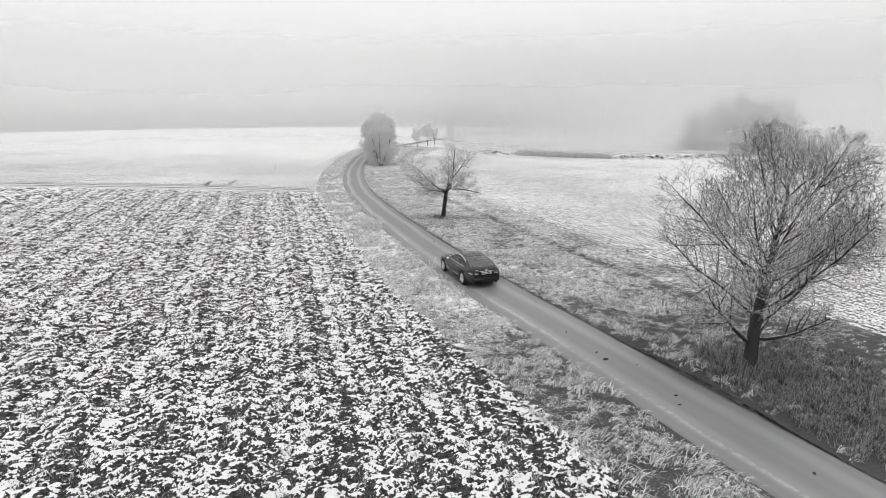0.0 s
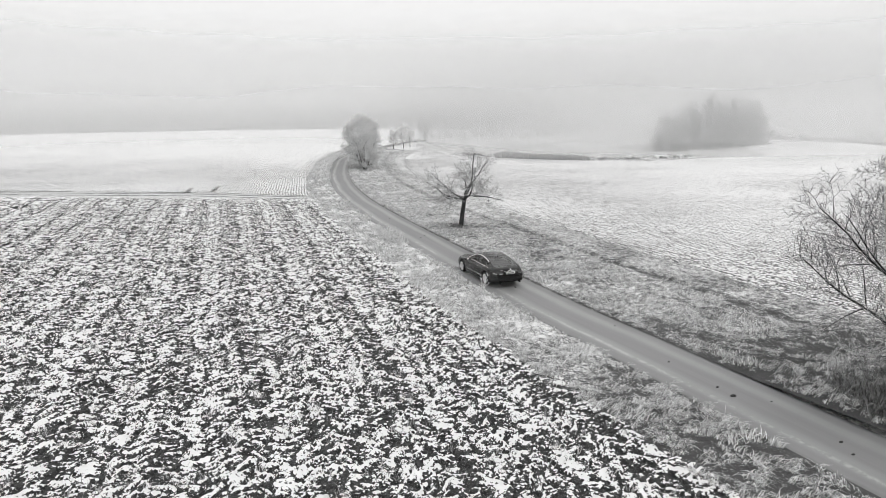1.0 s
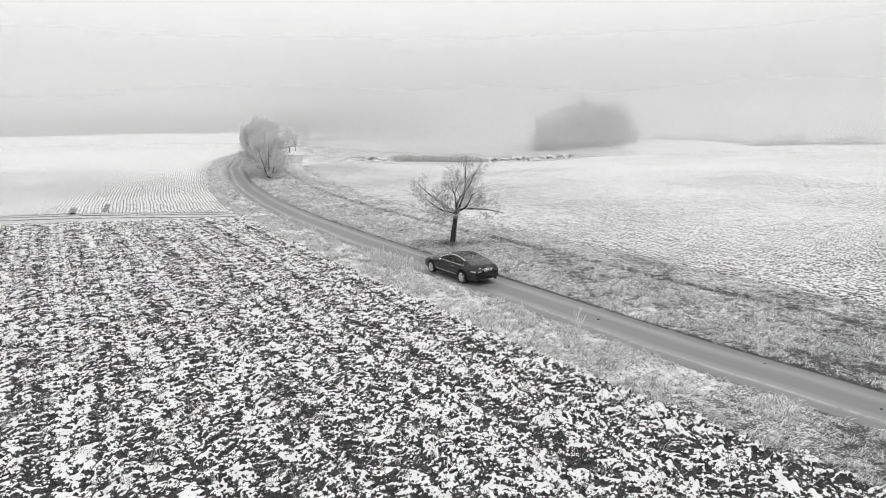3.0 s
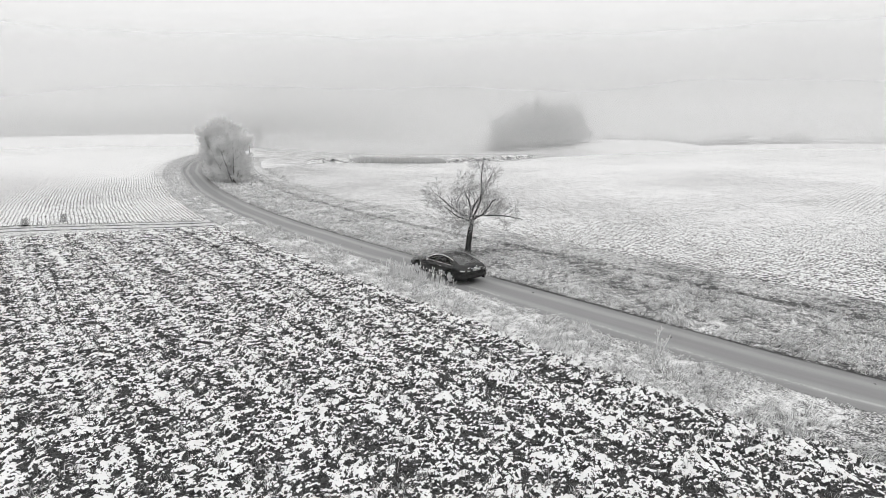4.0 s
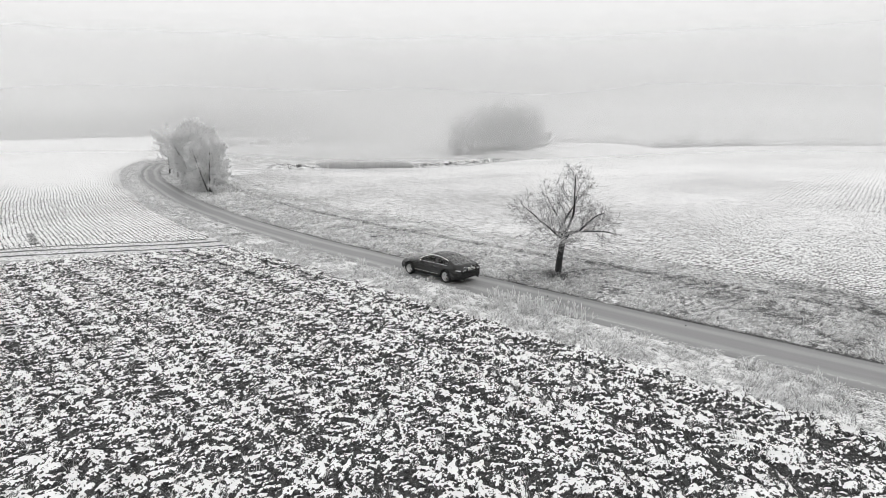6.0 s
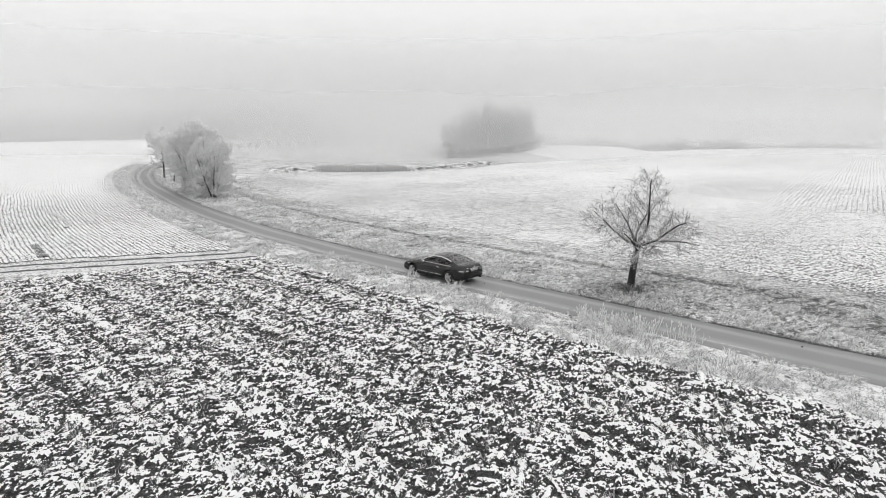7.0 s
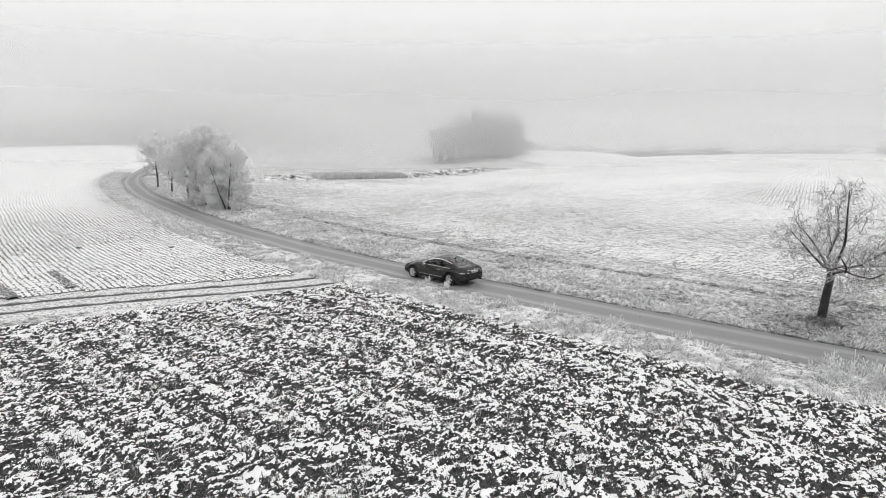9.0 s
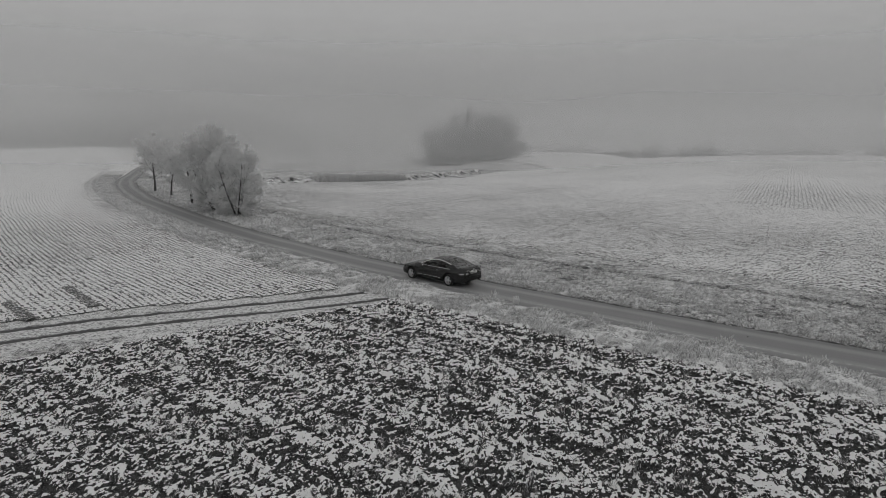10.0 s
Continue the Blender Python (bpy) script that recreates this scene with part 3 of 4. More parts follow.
def make_weeds():
    """Tall dead weeds, furred with rime, on the verge beside the ploughed field."""
    r = random.Random(17)
    spots = [(-6.1, 46.5, 26), (-5.2, 44.8, 30), (-5.6, 45.6, 24), (-4.7, 43.0, 16), (-7.55, 54.9, 10), (-8.55, 57.5, 9), (-0.75, 31.6, 4),
             (-1.9, 34.0, 5), (-9.9, 64.2, 8), (-7.4, 51.7, 8), (-9.1, 60.1, 8), (-10.6, 65.3, 6)]
    for x, y, count in spots:
        clump = new("weed_clump")
        d = float(beside([x], [y])[1][0])
        clump.matrix_basis = pose(x, y, float(verge_height(np.array([x]), np.array([y]), np.array([d]))[0]) - 0.05)
        for i in range(count):
            stem = Wood()
            p = Vector((r.gauss(0, 0.035 * count ** 0.6 + 0.05), r.gauss(0, 0.06 * count ** 0.6 + 0.05), 0))
            h = r.uniform(0.45, 0.95) * (0.5 if 5 < count < 12 else 1.0)
            way = Vector((r.gauss(0, 0.16), r.gauss(0, 0.16), 1))
            pts = [p, p + way * h * 0.5, p + way * h + Vector((r.gauss(0, 0.06), r.gauss(0, 0.06), 0))]
            stem.limb(pts + [pts[2] + way * 0.06, pts[2] + way * 0.14], [0.008, 0.008, 0.009, 0.022, 0.005], 4)
            for c in range(5):
                q = pts[1].lerp(pts[2], r.uniform(-0.3, 1))
                w = q + Vector((r.gauss(0, 0.09), r.gauss(0, 0.09), r.uniform(0.03, 0.14)))
                stem.limb([q, w, w + Vector((0, 0, 0.03)), w + Vector((0.01, 0, 0.07))], [0.006, 0.008, 0.02, 0.005], 4)
            new("stem", stem.mesh("stem", WEED)).parent = clump
        tagged(clump, "dead weeds furred with white rime on the verge", "weed", "weeds on the verge")


def make_litter():
    """Crumbs of mud and dead leaves lying on the lane."""
    r = random.Random(4)
    for x, y, size in ((5.65, 21.1, 0.09), (5.83, 20.45, 0.16), (4.95, 23.2, 0.08), (7.28, 17.6, 0.10), (7.17, 17.0, 0.08), (9.13, 13.4, 0.09), (6.8, 20.0, 0.05), (4.3, 27.0, 0.06),
                       (1.2, 33.0, 0.1), (-0.6, 40.6, 0.09), (-3.2, 46.2, 0.08), (-2.9, 47.0, 0.09), (-5.6, 55.0, 0.07)):
        bm = bmesh.new()
        bmesh.ops.create_icosphere(bm, subdivisions=2, radius=1)
        for v in bm.verts:
            v.co = Vector((v.co.x * size * 0.7, v.co.y * size * 0.42, max(-0.1, v.co.z) * size * 0.35)) * (1 + 0.35 * noise.noise(v.co * 2 + Vector((x, y, 0))))
        mesh = bpy.data.meshes.new("mud_crumb")
        bm.to_mesh(mesh)
        bm.free()
        mesh.materials.append(SOIL)
        ob = new("mud_crumb", mesh)
        s, d = (float(a[0]) for a in beside([x], [y]))
        cx, cy, _, _ = road_frame(s, 0.0)
        ob.matrix_basis = pose(x, y, float(land(cx, cy)) + 0.055 - 0.012 * d * d, 0, 0, r.uniform(0, 180))
        tagged(ob, "dark crumb of mud lying on the lane", "mud", "crumbs of mud on the lane")


def strip(name, points, wide, material, label, lift=0.08):
    s, xy = curve_through(points, 0.3)
    v = np.gradient(xy, axis=0)
    v = v / np.hypot(v[:, 0], v[:, 1])[:, None]
    D = np.linspace(-wide / 2, wide / 2, 5)
    X, Y = xy[:, 0:1] + D * v[:, 1:2], xy[:, 1:2] - D * v[:, 0:1]
    wob = 1 + 0.35 * perlin(s[:, None] / 0.7 + 0 * D, D * 3 + 0 * s[:, None], 3)
    X, Y = xy[:, 0:1] + (X - xy[:, 0:1]) * wob, xy[:, 1:2] + (Y - xy[:, 1:2]) * wob
    Z = land(X, Y) + lift + 0.03 * perlin(X / 0.3, Y / 0.3, 8) - 0.05 * (np.abs(D) > wide * 0.45)
    tagged(sheet(name, X, Y, Z, material), label, kind="structure")


def make_field_marks():
    strip("wheel_rut_1", [(-30.2, 79.6), (-29.8, 77.5), (-29.3, 75.3)], 0.55, SOIL_CLODS, "bare wheel rut in the drilled field", 0.10)
    strip("wheel_rut_2", [(-27.5, 81.6), (-27.1, 79), (-26.65, 76.1)], 0.6, SOIL_CLODS, "bare wheel rut in the drilled field", 0.10)
    strip("wheel_rut_3", [(-28.4, 105), (-27.2, 100.5), (-26.1, 96), (-25.4, 92), (-25.6, 89.3)], 0.4, SOIL_FAINT, "faint turning mark of a tractor", 0.11)
    strip("wheel_rut_4", [(-23.2, 98), (-21.8, 94.5), (-20.5, 91.5), (-19.7, 88.5), (-19.8, 85.8)], 0.45, SOIL_FAINT, "faint turning mark of a tractor", 0.11)


def make_gully():
    """Lumpy, half-bare bank at the foot of the field and the bed of reeds beside it."""
    r = np.random.default_rng(23)
    for k, (x0, x1) in enumerate(((6, 20), (42, 80))):
        xs, vs = np.arange(x0, x1, 0.4), np.arange(0, 9, 0.4)
        X, V = np.meshgrid(xs, vs, indexing="ij")
        Y = 141.5 + 0.38 * np.clip(X, 0, 76) + V + 1.0 * perlin(X / 5, X * 0, 2)
        hump = smooth(0, 2.5, V) * smooth(9, 6, V) * smooth(x0, x0 + 3, X) * smooth(x1, x1 - 4, X)
        Z = land(X, Y) - 0.05 + hump * ((0.6 if k == 0 else 0.9) + 0.5 * perlin(X / 1.7, Y / 1.4, 3) + 0.35 * perlin(X / 0.8, Y / 0.8, 5))
        tagged(sheet("gully_bank_%d" % (k + 1), X, Y, Z, PLOUGHED, None, None, -0.03 + 0.6 * perlin(X / 1.1, Y / 0.9, 6)), "lumpy earth bank patched with snow", kind="structure")
    x = r.uniform(17, 45, 2600)
    y = 142.2 + 0.38 * x + r.uniform(0, 6, 2600)
    tufts("reed_bed", r, (x, y, land(x, y), r.uniform(0.7, 1.2, len(x)) * smooth(16, 20, x) * smooth(46, 42, x)), 6, 1.5, 0.03, 0.6, REEDS, "bed of grey withered reeds in the hollow", 0.3)


# ---------------------------------------------------------------- trees
class Wood:
    """Collects tapered limbs as verts and quads."""

    def __init__(self):
        self.v, self.f = [], []

    def limb(self, pts, radii, sides):
        start = len(self.v)
        for i, p in enumerate(pts):
            t = (pts[min(i + 1, len(pts) - 1)] - pts[max(i - 1, 0)]).normalized()
            a = t.orthogonal().normalized()
            b = t.cross(a)
            for j in range(sides):
                w = 2 * math.pi * j / sides
                self.v.append(p + (a * math.cos(w) + b * math.sin(w)) * radii[i])
            if i:
                for j in range(sides):
                    k = start + (i - 1) * sides
                    self.f.append((k + j, k + (j + 1) % sides, k + sides + (j + 1) % sides, k + sides + j))

    def mesh(self, name, material):
        return fill(bpy.data.meshes.new(name), np.array([tuple(p) for p in self.v]), np.array(self.f), material)


def to_rim(p, way, crown):
    """How far it is from p along way to the outline of the crown (middle, half-axes)."""
    mid, axes = crown
    a = Vector([(p[i] - mid[i]) / axes[i] for i in range(3)])
    b = Vector([way[i] / axes[i] for i in range(3)])
    k = a.dot(b) ** 2 - b.dot(b) * (a.dot(a) - 1)
    return max(0.0, (-a.dot(b) + math.sqrt(k)) / b.dot(b)) if k > 0 else 0.0


def grow(r, wood, twigs, p, way, length, radius, level, rule):
    """One branch and all that grows from it."""
    bits = rule["bits"][min(level, len(rule["bits"]) - 1)]
    pts, way = [p], way.normalized()
    rise = rule["rise"][min(level, len(rule["rise"]) - 1)]
    wild = rule["wild"] if level else 0.04
    for i in range(bits):
        way = (way + Vector((r.gauss(0, wild), r.gauss(0, wild), r.gauss(0, wild) + rise))).normalized()
        pts.append(pts[-1] + way * (length / bits))
    end = rule["taper"] if level == 0 else 0.25
    radii = [radius * (1 - (1 - end) * i / bits) for i in range(bits + 1)]
    (wood if level < rule["split"] else twigs).limb(pts, radii, (7, 5, 4, 3, 3, 3)[min(level, 5)])
    if level >= rule["levels"]:
        return
    kids = rule["kids"][level]
    for c in range(kids):
        f = rule["from"][level] + (1 - rule["from"][level]) * (c + r.random()) / kids
        i = min(bits - 1, int(f * bits))
        q = pts[i].lerp(pts[i + 1], f * bits - i)
        t = (pts[i + 1] - pts[i]).normalized()
        a = t.orthogonal().normalized()
        a.rotate(Matrix.Rotation(2.4 * c + r.uniform(-0.6, 0.6), 3, t))
        wide = radians(rule["angle"][level] * r.uniform(rule.get("steep", 0.75) if level == 0 else 0.75, 1.2) * (1.3 - 0.6 * f if level == 0 and rule["kids"][0] > 8 else 1))
        child = t * math.cos(wide) + a * math.sin(wide)
        reach = 0.62 + 1.5 * f * (1 - f) if level == 0 and rule["kids"][0] > 8 else 1.15 - 0.5 * f
        ln = length * rule["ratio"][level] * r.uniform(0.75, 1.15) * reach
        if "crown" in rule:
            far = to_rim(q, child, rule["crown"])
            ln = far * r.uniform(0.7, 0.98) if level == 0 else min(ln, far * r.uniform(0.7, 1.1) + rule["airy"])
        grow(r, wood, twigs, q, child, ln, max(rule["thin"], radii[i] * rule["slim"][level]), level + 1, rule)


def make_tree(name, seed, height, trunk_radius, rule, bark, twig, label, lean=(0.0, 0.0), stems=1):
    r = random.Random(seed)
    wood, twigs = Wood(), Wood()
    for s in range(stems):
        a = 2 * math.pi * s / max(1, stems) + 0.5
        out = 0.0 if stems == 1 else rule.get("fan", 0.35)
        grow(r, wood, twigs, Vector((0.25 * out * math.cos(a), 0.25 * out * math.sin(a), -0.25)), Vector((lean[0] + out * math.cos(a), lean[1] + out * math.sin(a), 1)),
             height * rule["bole"], trunk_radius * (1 if s == 0 else 0.75), 0, rule)
    tree = new(name)
    trunk = new("trunk", wood.mesh("trunk", bark))
    crown = new("crown", twigs.mesh("crown", twig))
    trunk.parent = crown.parent = tree
    return tagged(tree, label, "tree")


ROUND = dict(levels=4, split=3, bits=(7, 7, 5, 4, 3), rise=(0.0, 0.02, 0.02, 0.02, 0.0), wild=0.085, taper=0.2, bole=0.78, kids=(33, 13, 10, 5),
             **{"from": (0.18, 0.36, 0.25, 0.15)}, angle=(58, 46, 50, 52), ratio=(0.6, 0.46, 0.5, 0.55), thin=0.0085, slim=(0.33, 0.46, 0.48, 0.5),
             crown=((0.3, 0.0, 4.5), (4.0, 3.9, 3.7)), airy=0.2)
ORCHARD = dict(levels=4, split=2, bits=(4, 9, 6, 4, 3), rise=(0.02, 0.012, 0.012, 0.0, -0.01), wild=0.17, taper=0.75, bole=0.47, kids=(8, 13, 9, 5),
               **{"from": (0.88, 0.24, 0.15, 0.15)}, angle=(68, 50, 50, 48), ratio=(1.6, 0.46, 0.5, 0.55), thin=0.010, slim=(0.50, 0.42, 0.42, 0.45),
               crown=((0.1, 0.0, 3.75), (3.5, 3.4, 2.4)), airy=0.2, steep=0.45)
BUSHY = dict(levels=4, split=2, bits=(5, 5, 4, 3, 2), rise=(0.03, 0.02, 0.03, 0.0, 0.0), wild=0.09, taper=0.3, bole=0.80, kids=(17, 9, 8, 4), fan=0.4,
             **{"from": (0.05, 0.15, 0.15, 0.15)}, angle=(62, 42, 45, 45), ratio=(0.5, 0.5, 0.5, 0.55), thin=0.026, slim=(0.32, 0.45, 0.45, 0.45),
             crown=((0.0, 0.0, 3.9), (3.5, 3.5, 4.7)), airy=0.3)
SLENDER = ROUND | dict(split=2, thin=0.028, kids=(18, 9, 8, 4), bole=0.72, crown=((0.0, 0.0, 5.0), (2.6, 2.6, 3.3)), **{"from": (0.26, 0.15, 0.15, 0.15)})
FAR = dict(levels=3, split=2, bits=(4, 4, 3, 2), rise=(0.0, 0.05, 0.04, 0.0), wild=0.10, taper=0.3, bole=0.76, kids=(15, 9, 8), fan=0.4,
           **{"from": (0.2, 0.15, 0.15)}, angle=(50, 42, 42), ratio=(0.55, 0.5, 0.5), thin=0.035, slim=(0.45, 0.45, 0.45))


def stand(tree, x, y, turn=0.0, size=1.0, sink=0.0):
    tree.matrix_basis = pose(x, y, float(land(x, y)) - sink, 0, 0, turn) @ Matrix.Scale(size, 4)
    return tree


def make_trees():
    stand(make_tree("lime_tree", 3, 8.2, 0.25, ROUND, BARK, TWIG, "large bare tree with a dense round crown beside the lane"), 10.1, 18.7, 0, 1.0, -0.2)
    stand(make_tree("fruit_tree", 8, 5.9, 0.2, ORCHARD, BARK, TWIG_LIGHT, "small bare fruit tree with a leaning trunk on the verge", (0.06, -0.16)), 0.0, 49.9, 0)
    a = make_tree("rimed_tree", 21, 8.6, 0.16, BUSHY, BARK_FROST, TWIG_FROST, "broad bushy tree white with rime by the bend", stems=3)
    tagged(a, group="rimed trees along the bend")
    stand(a, -10.6, 105.3, 0, 0.86)
    for x, y, turn, size in ((-11.2, 110.5, 130, 1.07),):
        copy_thing(a, Matrix.Identity(4)).matrix_basis = pose(x, y, float(land(x, y)), 0, 0, turn) @ Matrix.Scale(size, 4)
    b = make_tree("rimed_tree", 33, 7.6, 0.17, SLENDER, BARK_FROST, TWIG_FROST, "slender tree white with rime by the bend")
    tagged(b, group="rimed trees along the bend")
    stand(b, -12.0, 117.5, 0)
    for x, y, turn, size in ((-12.2, 127.3, 100, 0.85), (-12.8, 134, 210, 1.0), (-6.6, 160.7, 50, 0.7), (-4.0, 169, 290, 0.8), (-2.2, 176, 10, 0.65)):
        copy_thing(b, Matrix.Identity(4)).matrix_basis = pose(x, y, float(land(x, y)), 0, 0, turn) @ Matrix.Scale(size, 4)
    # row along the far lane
    # trunk and crown both take the twig colour paled for haze
    far = make_tree("roadside_tree", 41, 6.0, 0.2, FAR, HAZED_TWIG, HAZED_TWIG, "young bare tree in a row along the far lane")
    tagged(far, group="row of trees along the far lane")
    x, y, _, _ = road_frame(274.0, 3.0)
    stand(far, float(x), float(y))
    rr = random.Random(7)
    for i in range(1, 17):
        x, y, _, _ = road_frame(277.0 + 4.3 * i + rr.uniform(-1.5, 1.5), 3.0)
        copy_thing(far, Matrix.Identity(4)).matrix_basis = pose(float(x), float(y), float(land(x, y)), 0, 0, 77 * i) @ Matrix.Scale(rr.uniform(0.34, 0.52), 4)
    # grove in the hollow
    big = make_tree("grove_tree", 51, 16.0, 0.3, FAR, BARK_FROST, HAZED_TWIG, "tall bare tree of a grove fading into fog", stems=2)
    tagged(big, group="grove in the hollow")
    stand(big, 95, 203)
    for i in range(13):
        x, y = 81 + 2.8 * i + rr.uniform(-2, 2), 200 + rr.uniform(-6, 9)
        size = (0.75, 0.7, 0.8, 0.72, 0.75, 1.0, 1.05, 0.95, 1.05, 0.8, 0.85, 0.7, 0.6)[i] * rr.uniform(0.9, 1.05)
        copy_thing(big, Matrix.Identity(4)).matrix_basis = pose(x, y, float(land(x, y)), 0, 0, 61 * i) @ Matrix.Scale(size, 4)
    shrub = make_tree("grove_shrub", 57, 6.0, 0.12, FAR | dict(kids=(9, 6, 5)), BARK_FROST, HAZED_TWIG, "low bare shrub at the edge of the grove", stems=3)
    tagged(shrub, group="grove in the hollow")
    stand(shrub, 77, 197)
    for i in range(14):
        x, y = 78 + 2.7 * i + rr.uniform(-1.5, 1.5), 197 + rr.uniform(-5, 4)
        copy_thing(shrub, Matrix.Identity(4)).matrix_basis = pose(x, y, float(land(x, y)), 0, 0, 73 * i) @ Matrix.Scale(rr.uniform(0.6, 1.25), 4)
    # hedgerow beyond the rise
    hedge = make_tree("hedgerow_tree", 61, 13.0, 0.24, FAR | dict(kids=(10, 6, 5), thin=0.05), BARK_FROST, HAZED_TWIG, "bare hedgerow tree behind the rise in fog", stems=2)
    tagged(hedge, group="hedgerow behind the rise")
    stand(hedge, 199, 184)
    for i in range(62):
        x, y = 148 + 1.57 * i + rr.uniform(-2, 2), 248 - 2.35 * i + rr.uniform(-3, 3)
        copy_thing(hedge, Matrix.Identity(4)).matrix_basis = pose(x, y, float(land(x, y)), 0, 0, 47 * i) @ Matrix.Scale(rr.uniform(0.65, 0.95) + (0.3 if i % 9 == 4 else 0), 4)


# ---------------------------------------------------------------- fog and far woods
def make_far_woods():
    """A wooded slope beyond the fields: many small crowns in one mass."""
    r = np.random.default_rng(11)
    a = np.linspace(radians(-110), radians(80), 340)
    rows = []
    for k in range(7):
        radius = 330 + 14 * k
        h = -16 + 6.2 * k * (0.02 + 0.98 * smooth(-0.55, -0.10, a))
        rows.append(np.stack([-radius * np.sin(a), 30 + radius * np.cos(a), h + 3 * r.random(len(a))], 1))
    P = np.array(rows)
    ob = sheet("far_woods", P[:, :, 0], P[:, :, 1], P[:, :, 2], WOODS)
    tagged(ob, "wooded slope lost in the fog", kind="structure")


def make_fog():
    c = (-5.0, 45.0)
    rings = [(75, 0.06, 0.06, 4, 30, -2, 3, 0.99), (100, 0.09, 0.09, 5, 36, -2, 4, 0.99), (128, 0.10, 0.10, 6, 40, -3, 6, 0.99),
             (150, 0.27, 0.27, 8, 46, -10, 6, 0.99), (205, 0.20, 0.20, 10, 52, -7, 7, 0.97), (264, 0.44, 0.95, 13, 56, -24, 2, 0.91)]
    for radius, base, thick, low, high, foot, fade, white in rings:
        mat = fog_material("fog", base, thick, low, high, foot, fade, white)
        a = np.linspace(0, 2 * math.pi, 97)
        A, Z = np.meshgrid(a, np.array([-25.0, 0, 20, 60, 140]), indexing="ij")
        ob = sheet("fog_bank", c[0] + radius * np.cos(A), c[1] + radius * np.sin(A), Z, mat)
        tagged(ob, "thin bank of winter fog over the fields", kind="structure")


make_ground()
make_ploughed_field()
make_sown_fields()
make_track()
make_road()
make_verges()
make_fog()
make_far_woods()
make_field_marks()
make_gully()
make_grass()
make_weeds()
make_litter()
make_trees()


# ---------------------------------------------------------------- the car (x ahead, y left, origin on the road under the rear axle)
BASE = 2.88
PAINT = plain("black_car_paint", 0.012, 0.14, 0.0, 0.6, 0.1, 60)
RUBBER, DARK = plain("tyre_rubber", 0.02, 0.8), plain("dark_plastic", 0.012, 0.6, 0, 0.3)
CHROME, ALLOY = plain("chrome", 0.85, 0.12, 1.0, 0.5, 0.03), plain("silver_alloy", 0.8, 0.32, 1.0)
LAMP, TAIL = plain("lamp_glass", 0.75, 0.08, 0.0, 0.8, 0.05), plain("tail_lamp_glass", 0.07, 0.1, 0.0, 0.8, 0.2, 12)
PLATE, INK, LEATHER = plain("plate_white", 0.8, 0.4), plain("plate_ink", 0.02, 0.5), plain("seat_leather", 0.06, 0.5)


def glass_material(name, index):
    k = Nodes(name)
    t = k.tree
    clear, shine, out, fres = (t.nodes.new(n) for n in ("ShaderNodeBsdfTransparent", "ShaderNodeBsdfGlossy", "ShaderNodeMixShader", "ShaderNodeFresnel"))
    clear.inputs[0].default_value = (0.32, 0.32, 0.32, 1)
    shine.inputs["Roughness"].default_value = 0.02
    fres.inputs[0].default_value = index
    k.link(fres.outputs[0], out.inputs[0])
    k.link(clear.outputs[0], out.inputs[1])
    k.link(shine.outputs[0], out.inputs[2])
    k.link(out.outputs[0], t.nodes["Material Output"].inputs[0])
    return k.mat


# Rear glass: same tint, index raised beyond real glass to mirror more sky.
GLASS, GLASS_REAR = glass_material("tinted_car_glass", 1.6), glass_material("strong_mirror_rear_glass", 2.7)


def line_at(x, pts):
    return float(np.interp(x, [p[0] for p in pts], [p[1] for p in pts]))


TOP = [(-1.1, 0.93), (-1.0, 1.0), (-0.8, 1.05), (-0.3, 1.04), (0.6, 0.98), (2.0, 0.98), (2.4, 0.975), (2.9, 0.92), (3.3, 0.85), (3.6, 0.76), (3.76, 0.64)]
SHOULDER = [(-1.1, 0.80), (-0.5, 0.90), (0.5, 0.88), (2.0, 0.87), (2.9, 0.82), (3.5, 0.70), (3.76, 0.56)]
SILL = [(-1.1, 0.34), (-0.9, 0.26), (-0.5, 0.22), (3.3, 0.22), (3.76, 0.26)]
ROOFLINE = [(-0.62, 1.04), (-0.35, 1.15), (0.0, 1.28), (0.35, 1.365), (0.75, 1.41), (1.05, 1.412), (1.4, 1.37), (1.75, 1.24), (2.05, 1.10), (2.32, 0.97)]


def half_width(x):
    t = (x - 1.33) / 2.43
    return 0.895 * (1 - 0.16 * abs(t) ** 6 - 0.03 * t * t)


def low_edge(x):
    z = line_at(x, SILL)
    for c in (0.0, BASE):
        if abs(x - c) < 0.385:
            z = max(z, 0.33 + math.sqrt(0.385 ** 2 - (x - c) ** 2))
    return z


def half_ring(x):
    """Points of the body's cross-section, from the middle of the floor up to the middle of the top."""
    w, zt, zs, zl = half_width(x), line_at(x, TOP), line_at(x, SHOULDER), low_edge(x)
    zl = min(zl, zs - 0.1)
    side = [(0.955, 0.0), (0.985, 0.12), (1.0, 0.38), (0.998, 0.62), (0.985, 0.84), (0.96, 0.97), (0.925, 1.04)]
    pts = [(0, zl), (w * 0.78, zl)] + [(w * a, zl + f * (zs - zl)) for a, f in side]
    return pts + [(w * 0.84, zt - 0.035), (w * 0.6, zt - 0.008), (w * 0.3, zt + 0.008), (0, zt + 0.012)]


def side_y(x, z):
    pts = half_ring(x)[1:9]
    return float(np.interp(z, [p[1] for p in pts], [p[0] for p in pts]))


